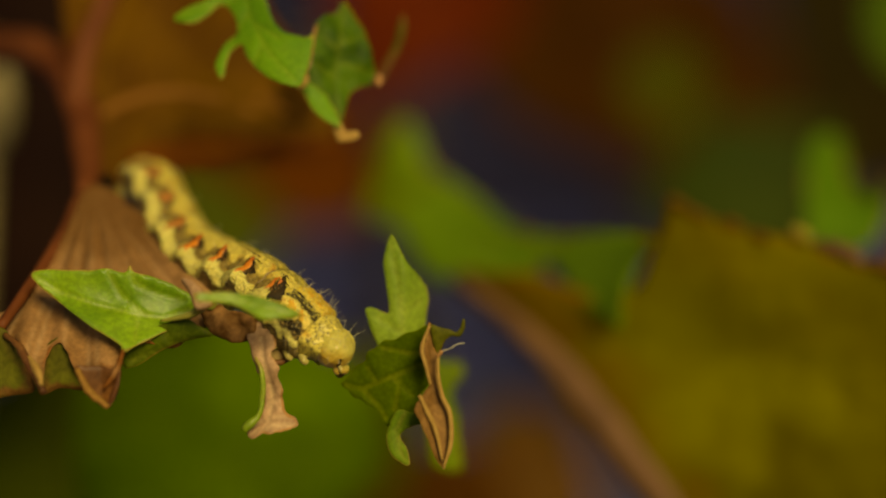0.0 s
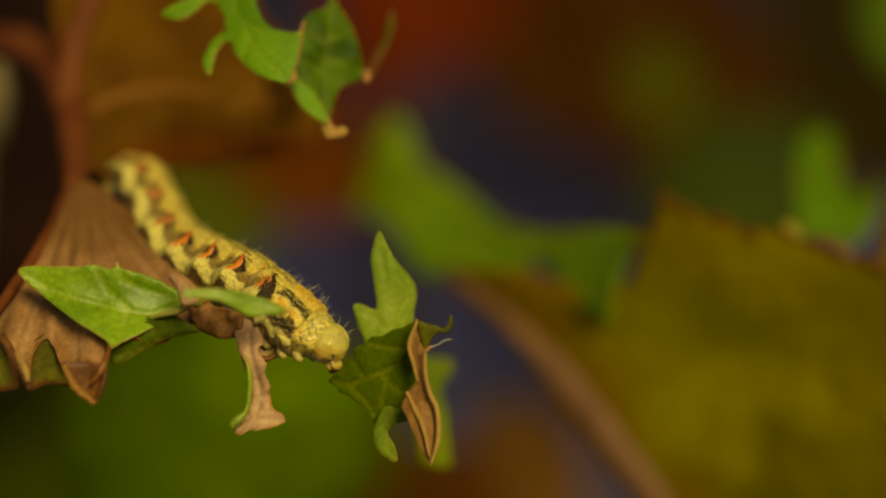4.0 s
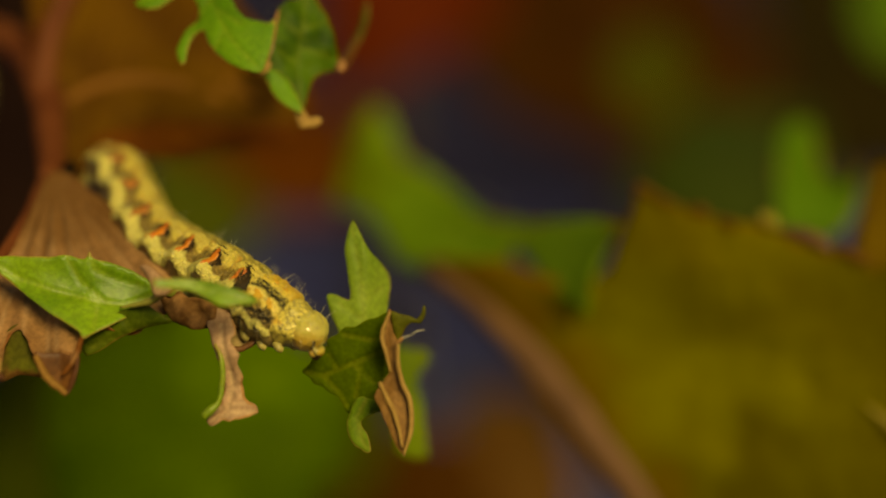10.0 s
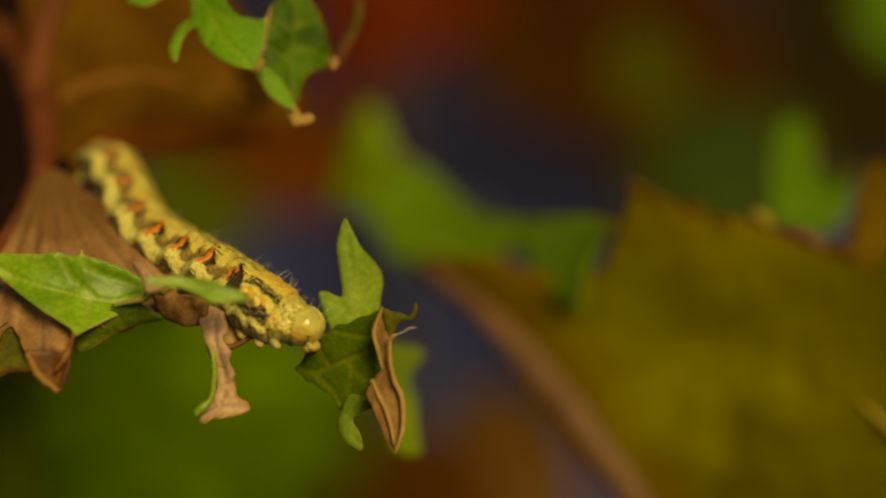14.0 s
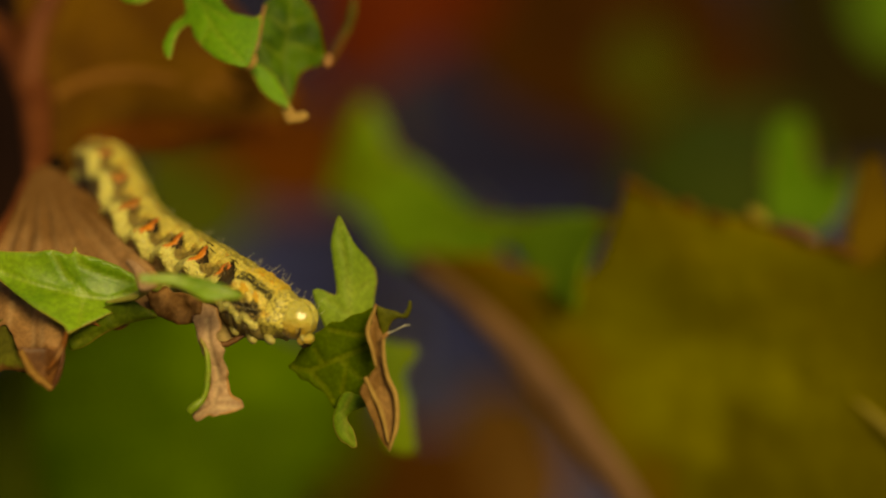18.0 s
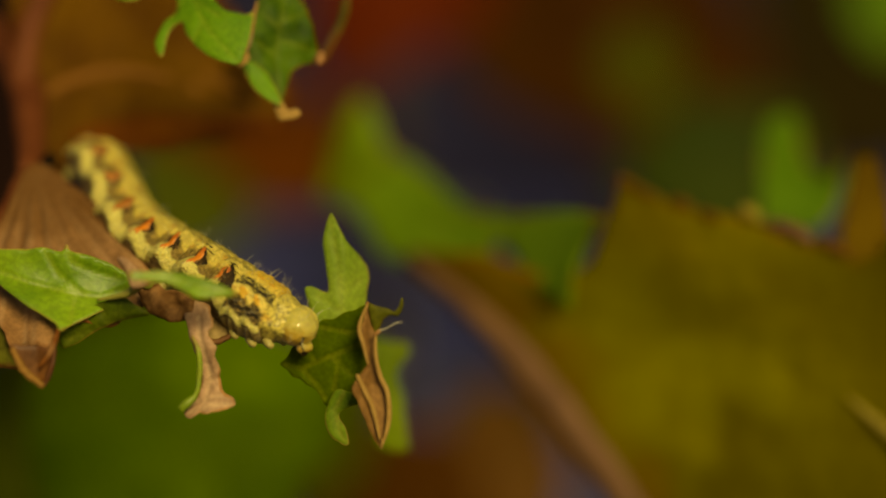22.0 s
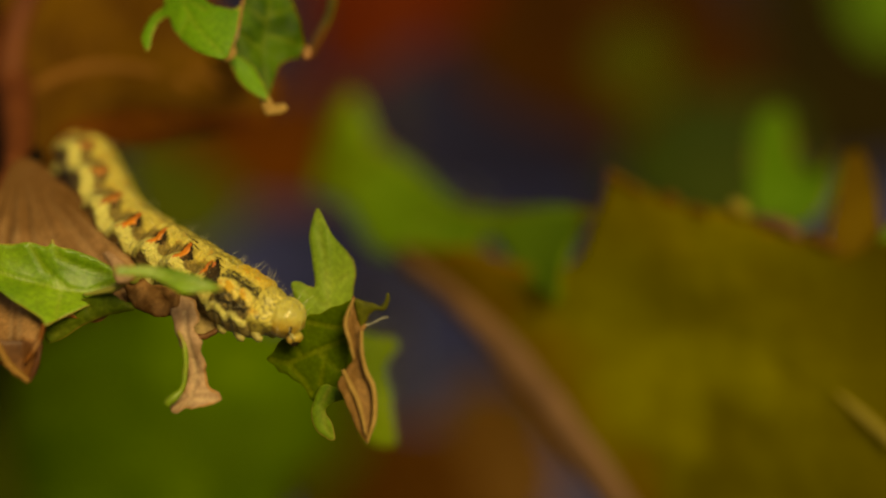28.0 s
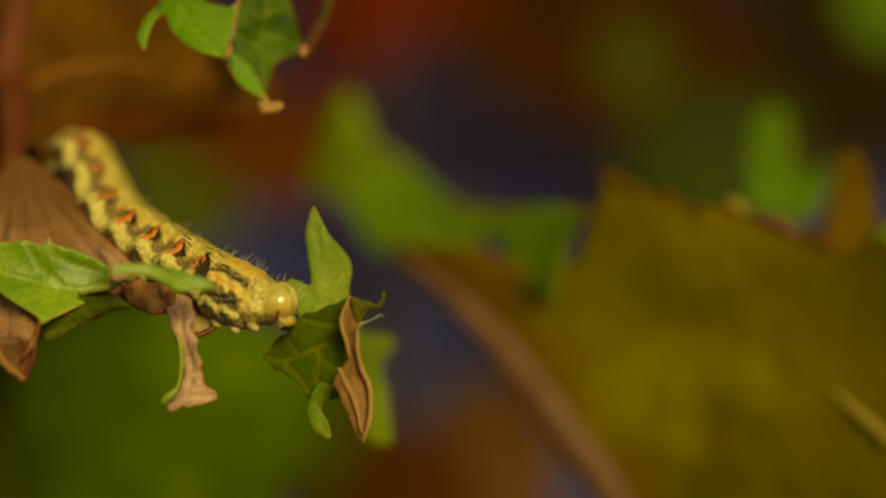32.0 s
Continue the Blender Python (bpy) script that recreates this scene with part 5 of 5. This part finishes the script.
HEAD_ROWS = [
    (0, -0.00850, 0.15050, 0.59216),
    (1, -0.00841, 0.15050, 0.59222),
    (2, -0.00821, 0.15050, 0.59223),
    (3, -0.00806, 0.15050, 0.59218),
    (6, -0.00787, 0.15050, 0.59229),
    (7, -0.00792, 0.15050, 0.59222),
    (8, -0.00754, 0.15050, 0.59214),
    (9, -0.00790, 0.15050, 0.59276),
    (10, -0.00747, 0.15050, 0.59245),
    (11, -0.00776, 0.15050, 0.59256),
    (12, -0.00744, 0.15050, 0.59242),
    (13, -0.00751, 0.15050, 0.59277),
    (14, -0.00715, 0.15050, 0.59263),
    (17, -0.00696, 0.15050, 0.59263),
    (18, -0.00720, 0.15050, 0.59299),
    (19, -0.00671, 0.15050, 0.59255),
    (19.5, -0.00659, 0.15050, 0.59257),
    (20, -0.00708, 0.15050, 0.59286),
    (20.5, -0.00714, 0.15050, 0.59257),
    (21, -0.00697, 0.15050, 0.59250),
    (22, -0.00651, 0.15050, 0.59225),
    (22.5, -0.00702, 0.15050, 0.59270),
    (23, -0.00695, 0.15050, 0.59275),
    (24, -0.00662, 0.15050, 0.59249),
    (25, -0.00639, 0.15050, 0.59225),
    (27.5, -0.00621, 0.15050, 0.59255),
    (28, -0.00639, 0.15050, 0.59253),
    (28.5, -0.00661, 0.15050, 0.59303),
    (29, -0.00660, 0.15050, 0.59304),
    (29.5, -0.00625, 0.15050, 0.59310),
    (30, -0.00620, 0.15050, 0.59308),
    (31, -0.00609, 0.15050, 0.59304),
    (32, -0.00670, 0.15050, 0.59356),
]

LIFT = ((0, 0.2), (1, 0.2), (2, 0.1), (3, 0.3), (6, 0.1), (7, 0.2), (8, 0.1), (9, 0.9), (10, 0.4), (11, 0.8), (12, 0.5), (13, 1.0), (14, 0.4), (17, 0.4), (18, 0.9),
        (19, 0.2), (19.5, 0.0), (20, 1.0), (20.5, 0.8), (21, 0.6), (22, 0.1), (22.5, 0.9), (23, 0.8), (24, 0.4), (25, 0.1), (27.5, 0.3), (28, 0.5), (28.5, 1.0),
        (29, 0.8), (29.5, 0.4), (30, 0.3), (31, 0.1), (32, 1.0))


def ease(rows, t):
    for (t0, *a), (t1, *b) in zip(rows, rows[1:]):
        if t <= t1:
            k = (t - t0) / (t1 - t0)
            return [x + (y - x) * k for x, y in zip(a, b)]
    return list(rows[-1][1:])


def frame_along(place, way, k=1.0):
    """A pose at place: y along the body to the head, z to the back, which leans over from the flank."""
    y = way.normalized()
    side = (FLANK - y * FLANK.dot(y)).normalized()
    lean = REAR_LEAN + (FRONT_LEAN - REAR_LEAN) * k
    z = side * math.cos(lean) + side.cross(y) * math.sin(lean)
    x = y.cross(z)
    m = Matrix((x, y, z)).transposed().to_4x4()
    m.translation = place
    return m


def body_line(t):
    g = ease(CRAWL, t)[0]
    pts = [Vector(a).lerp(Vector(b), g) for a, b in zip(BODY_START, BODY_END)]
    head = Vector(ease(HEAD_ROWS, t))
    pts[-1] = pts[-1].lerp(head + (pts[-2] - head) * 0.42, 0.6) + Vector((-0.0003, 0, -0.0004))
    return spline([*pts, head], 121), head


def body_poses(t):
    line, head = body_line(t)
    run = [0.0]
    for a, b in zip(line, line[1:]):
        run.append(run[-1] + (b - a).length)
    poses, at, whole = [], 0.0, sum(SPACES)
    for i in range(BODY):
        goal = (at + SPACES[i] / 2) / whole * run[-1]
        at += SPACES[i]
        j = max(k for k in range(120) if run[k] <= goal)
        p = line[j].lerp(line[j + 1], (goal - run[j]) / (run[j + 1] - run[j]))
        poses.append(frame_along(p, line[min(120, j + 6)] - line[max(0, j - 6)], max(0, min(1, (i - 6) / 2))))
    way = (line[120] - line[104]).normalized()
    lift = ease(LIFT, t)[0]
    ahead = Vector((0.86, 0.10 - 0.42 * lift, -0.50 + 0.22 * lift)).normalized()
    base = frame_along(head, way.lerp(ahead, 0.8))
    poses.append(base @ pose(0, 0, 0, 3 * math.sin(t * 9.0), 0, 3 * math.sin(t * 7.0 + 0.6)))
    return poses


def segment_radius(theta, s, r, thorax):
    """Radius of a body ring: folds between and within the rings, a lateral lobe, warts and a slightly flat belly. s from -0.5 to 0.5."""
    fold = 1 - (0.06 if thorax else 0.085) * min(1, abs(s) * 2) ** 4 - 0.028 * math.exp(-((s - 0.16) / 0.05) ** 2) - 0.022 * math.exp(-((s + 0.2) / 0.05) ** 2)
    a = abs(theta)
    wave = math.cos(2 * math.pi * s)
    lobe = 0.31 * math.exp(-((a - 1.80 + 0.17 * wave) / 0.27) ** 2) * (0.72 + 0.28 * wave)
    hollow = -0.055 * math.exp(-((a - 1.20) / 0.16) ** 2)
    wart = 0.05 * math.exp(-((a - 0.55) / 0.16) ** 2 - ((s + 0.02) / 0.16) ** 2)
    belly = -0.12 * max(0, -math.cos(theta)) ** 2
    return r * (fold + lobe * (0.6 if thorax else 1) + hollow + wart + belly)


def skin_radius(th, s, r, thorax, seed):
    """The ring's radius with the folds and grains of its own skin."""
    q = segment_radius(th, s, r, thorax)
    wrap = Vector((math.cos(th) * 2.4, math.sin(th) * 2.4, s * 5.5 + seed * 6.1))
    if thorax:
        q *= 1 + 0.018 * math.sin(s * 17 + 1.5 * math.sin(th * 2.0))
    rough = 0.55 if thorax else 1.0
    return q * (1 + rough * (0.040 * noise.noise(wrap * 1.7) + 0.028 * noise.noise(wrap * 4.1)) + 0.012 * noise.noise(wrap * 9.0))


def segment_mesh(r, thorax, seed, size, cowl=False):
    around, along = 84, 29
    bm = bmesh.new()
    uvl = bm.loops.layers.uv.new("round")
    rings = []
    for i in range(along):
        s = -0.58 + 1.16 * i / (along - 1)
        draw_in = 1 - 0.34 * max(0, s + 0.1) ** 2 / 0.46 if cowl else 1.0
        ring = []
        for j in range(around):
            th = -math.pi + 2 * math.pi * j / around
            q = skin_radius(th, s * (0.6 if cowl else 1), r, thorax, seed) * draw_in * (0.86 if i in (0, along - 1) else 1.0)
            wrap = Vector((math.cos(th) * 2.4, math.sin(th) * 2.4, s * 5.5 + seed * 6.1))
            reach = s * size + (0.00022 * noise.noise(wrap * 2.5) + 0.0002 * math.cos(th) if cowl and s > 0 else 0)
            ring.append(bm.verts.new((-math.sin(th) * q, reach, math.cos(th) * q)))
        rings.append(ring)
    for i in range(along - 1):
        for j in range(around):
            k = (j + 1) % around
            f = bm.faces.new((rings[i][j], rings[i][k], rings[i + 1][k], rings[i + 1][j]))
            for loop, (u, w) in zip(f.loops, ((j, i), (j + 1, i), (j + 1, i + 1), (j, i + 1))):
                loop[uvl].uv = (u / around, (-0.58 + 1.16 * w / (along - 1)) + 0.5 + seed * 3)
    bm.faces.new(rings[0][::-1])
    bm.faces.new(rings[-1])
    bmesh.ops.recalc_face_normals(bm, faces=bm.faces)
    return bm


def mark_mesh(ring_of, r, thorax, size, theta, s, wide, long, skew, seed, height=0.00004):
    """A raised patch that follows the skin round (theta, s); wide in radians, long as a share of the ring."""
    bm = bmesh.new()
    steps = 30

    def on(th, ss, lift):
        q = skin_radius(th, ss, r, thorax, ring_of) + lift
        return Vector((-math.sin(th) * q, ss * size, math.cos(th) * q))

    rings = []
    for k in (0.0, 0.3, 0.6, 0.85, 1.0):
        ring = []
        for j in range(steps):
            a = 2 * math.pi * j / steps
            ring_place = Vector((math.cos(a), math.sin(a), seed * 7.3))
            ragged = 1 + 0.55 * noise.noise(ring_place * 1.6) + 0.6 * noise.noise(ring_place * 3.7)
            dth, ds = math.cos(a) * wide * k * ragged, math.sin(a) * long * k * ragged
            ring.append(bm.verts.new(on(theta + dth + skew * ds, s + ds, height if k < 0.9 else -0.00004)))
            if k == 0:
                break
        rings.append(ring)
    for j in range(steps):
        bm.faces.new((rings[0][0], rings[1][j], rings[1][(j + 1) % steps]))
    for a, b in zip(rings[1:], rings[2:]):
        for j in range(steps):
            bm.faces.new((a[j], b[j], b[(j + 1) % steps], a[(j + 1) % steps]))
    bmesh.ops.recalc_face_normals(bm, faces=bm.faces)
    return bm


def bristles(r, thorax, size, seed, count, longest):
    """Fine hairs that stand on a ring."""
    rng = random.Random(seed)
    bm = bmesh.new()
    for _ in range(count):
        th = rng.choice((-1, 1)) * rng.uniform(0.1, 1.9)
        s = rng.uniform(-0.35, 0.35)
        q = segment_radius(th, s, r, thorax)
        nor = Vector((-math.sin(th), rng.uniform(-0.2, 0.5), math.cos(th))).normalized()
        root = Vector((-math.sin(th) * q, s * size, math.cos(th) * q))
        length = longest * rng.uniform(0.45, 1.0)
        bend = Vector((rng.uniform(-1, 1), rng.uniform(-1, 1), rng.uniform(-1, 1))) * length * 0.25
        last = None
        side = nor.orthogonal().normalized()
        other = nor.cross(side)
        for k in range(5):
            u = k / 4
            p = root + nor * length * u + bend * u * u
            w = 0.00002 * (1 - u * 0.8)
            ring = [bm.verts.new(p + side * w * math.cos(a) + other * w * math.sin(a)) for a in (0, 2.1, 4.2)]
            if last:
                for j in range(3):
                    bm.faces.new((last[j], last[(j + 1) % 3], ring[(j + 1) % 3], ring[j]))
            last = ring
    return bm


def ball(radius, scale=(1, 1, 1), seg=20, shape=None):
    bm = bmesh.new()
    bmesh.ops.create_uvsphere(bm, u_segments=seg, v_segments=max(8, seg * 2 // 3), radius=1)
    for v in bm.verts:
        d = v.co.copy()
        k = shape(d) if shape else 1
        v.co = Vector((d.x * scale[0], d.y * scale[1], d.z * scale[2])) * radius * k
    return bm


def leg(root, knee, foot, r):
    return tube([root, knee, foot], (r, r * 0.85, r * 0.55), sides=8, count=9, rough=0.3)


def caterpillar():
    start = body_poses(0)
    base = Matrix.Translation(start[0].translation)
    cat = thing("caterpillar", base, "pale yellow caterpillar with orange and black marks, feeding", "caterpillar")
    inv = base.inverted()
    pieces = []
    for i in range(BODY):
        thorax = i >= BODY - 3
        r, size = RADII[i], SIZES[i]
        first = i == BODY - 1
        seg = part("collar" if first else "body_ring", segment_mesh(r, thorax, i, size, first), COLLAR if first else THORAX_SKIN if thorax else SKIN, cat, "speckled collar behind the head" if first else "", inv @ start[i])
        pieces.append(seg)
        for side in (1, -1):
            if not thorax:
                part("brown_mark", mark_mesh(i, r, thorax, size, side * 1.14, 0.04, 0.25, 0.21, side * 0.6, i + side * 3), BROWN_MARK, seg, "dark brown blotch")
                if i > 3:
                    last = i == BODY - 4
                    part("black_mark", mark_mesh(i, r, thorax, size, side * 1.12, 0.15, 0.36 if last else 0.13 + 0.04 * (i - 3), 0.28 if last else 0.11 + 0.025 * (i - 3), side * 0.7, i * 5 + side * 3, 0.00006), BLACK, seg, "black blotch")
                    part("orange_streak", mark_mesh(i, r, thorax, size, side * 0.93, -0.01, 0.13, 0.06, side * 0.9, i * 11 + side, 0.00010), ORANGE, seg, "orange streak")
                part("orange_bar", mark_mesh(i, r, thorax, size, side * 1.16, -0.15 if i == BODY - 4 else 0.03, 0.31, 0.06 if i == BODY - 4 else 0.10, side * 1.1, i * 3 + side, 0.00011), ORANGE if i > 3 else RUST_BAR, seg, "orange bar" if i > 3 else "dull rust bar")
            elif not first:
                part("orange_spot", mark_mesh(i, r, thorax, size, side * 1.07, 0.0, 0.13, 0.26, side * 0.3, i * 3 + side, 0.00005), AMBER, seg, "amber spot")
                part("orange_spot", mark_mesh(i, r, thorax, size, side * 0.30, 0.05, 0.08, 0.22, side * 0.3, i * 7 + side, 0.00004), AMBER, seg, "orange spot")
                part("black_mark", mark_mesh(i, r, thorax, size, side * 1.46, 0.02, 0.10, 0.40, side * 0.2, i * 2 + side, 0.00002), BLACK, seg, "black blotch")
            if not first and i > 5:
                part("dorsal_streak", mark_mesh(i, r, thorax, size, side * 0.80, 0.08, 0.02, 0.26, side * 0.12, i * 2 + side), BLACK, seg, "black dorsal streak")
                part("dorsal_streak", mark_mesh(i, r, thorax, size, side * 0.64, -0.08, 0.018, 0.22, side * 0.12, i * 9 + side), BLACK, seg, "black dorsal streak")
        part("bristles", bristles(r, thorax, size, i + 40, 22 if thorax else 12, 0.0012 if thorax else 0.0009), HAIR, seg, "fine pale bristles")
        if thorax:
            for side in (1, -1):
                part("leg", leg((side * 0.0010, 0.0, -r * 0.75), (side * 0.0012, 0.0004, -r * 0.85), (side * 0.0010, 0.0007, -r * 0.90), 0.00040), LEG, seg, "pale jointed leg")
        elif i in (0, 2, 3, 4, 5):
            for side in (1, -1):
                part("proleg", leg((side * 0.0008, 0, -r * 0.7), (side * 0.0010, 0, -r * 1.1), (side * 0.0010, 0, -r * 1.35), 0.0006), LEG, seg, "stubby proleg")

    def capsule(d):
        top = max(0, min(1, d.z + 0.6))
        cleft = 1 - 0.13 * math.exp(-(d.x / 0.13) ** 2) * top
        lobes = 0.07 * math.exp(-((abs(d.x) - 0.5) / 0.3) ** 2) * top
        face = -0.12 * max(0, d.y) * max(0, 0.2 - d.z) - 0.08 * max(0, -d.z - 0.3)
        return cleft + lobes + face + 0.03 * noise.noise(d * 2.3) + 0.02 * noise.noise(d * 6.0)

    head = part("head", ball(0.00164, (1.04, 0.95, 1.02), 48, capsule), HEAD, cat, "smooth pale yellow head", inv @ start[BODY])
    pieces.append(head)
    for k, line in enumerate(([(0, -0.2, 1.0), (0, 0.5, 0.86), (0, 0.93, 0.30)], [(0, 0.93, 0.30), (0.3, 0.9, -0.1), (0.42, 0.82, -0.5)], [(0, 0.93, 0.30), (-0.3, 0.9, -0.1), (-0.42, 0.82, -0.5)])):
        pts = []
        for q in line:
            d = Vector(q).normalized()
            pts.append(Vector((d.x * 1.06, d.y * 0.92, d.z * 1.05)) * 0.00173 * capsule(d))
        part("suture", tube(pts, (0.00003, 0.00005, 0.00003), 6, 12), SUTURE, head, "brown seam of the head")
    part("labrum", ball(0.00078, (1.1, 0.75, 0.6), 16), HEAD, head, "pale upper lip", pose(0, 0.00125, -0.00105))
    for side in (1, -1):
        part("mandible", ball(0.00042, (0.7, 0.9, 1.0), 12), BLACK, head, "dark jaw", pose(side * 0.00038, 0.00128, -0.00138))
        part("palp", tube([(side * 0.0005, 0.0009, -0.0011), (side * 0.0006, 0.0010, -0.0013), (side * 0.0005, 0.0011, -0.00145)], (0.00034, 0.0003, 0.00024), 8, 8), HEAD, head)
        part("antenna", tube([(side * 0.0009, 0.0010, -0.0008), (side * 0.0010, 0.0012, -0.0010), (side * 0.0010, 0.0014, -0.0011)], (0.00018, 0.00012, 0.00006), 8, 8), LEG, head)
        for k in range(5):
            a = -0.9 + k * 0.42
            part("eye", ball(0.0001, (1, 1, 1), 8), BLACK, head, "", pose(side * 0.0014, 0.00075 + 0.00022 * math.cos(a), -0.00045 + 0.00035 * math.sin(a)))
    hb = bristles(0.0016, True, 0.0028, 99, 26, 0.0013)
    part("bristles", hb, HAIR, head, "fine pale bristles")
    return cat, inv, pieces


CATERPILLAR, CAT_INV, PIECES = caterpillar()


def motions():
    """The caterpillar creeps forward while its head nods and chews."""
    body_times = [0, 1, 2, 3, 4, 5, 6, 7, 8, 9, 10, 11, 12, 13, 14, 15, 16, 17, 18, 19, 20, 21, 22, 23, 24, 25, 26, 27, 28, 29, 30, 31, 32]
    head_times = [k * 0.5 for k in range(65)]
    body = {t: body_poses(t) for t in sorted(set(body_times + head_times))}
    for i, piece in enumerate(PIECES):
        times = head_times if i >= BODY - 3 else body_times
        walk(piece, [(t, CAT_INV @ body[t][i]) for t in times])


motions()
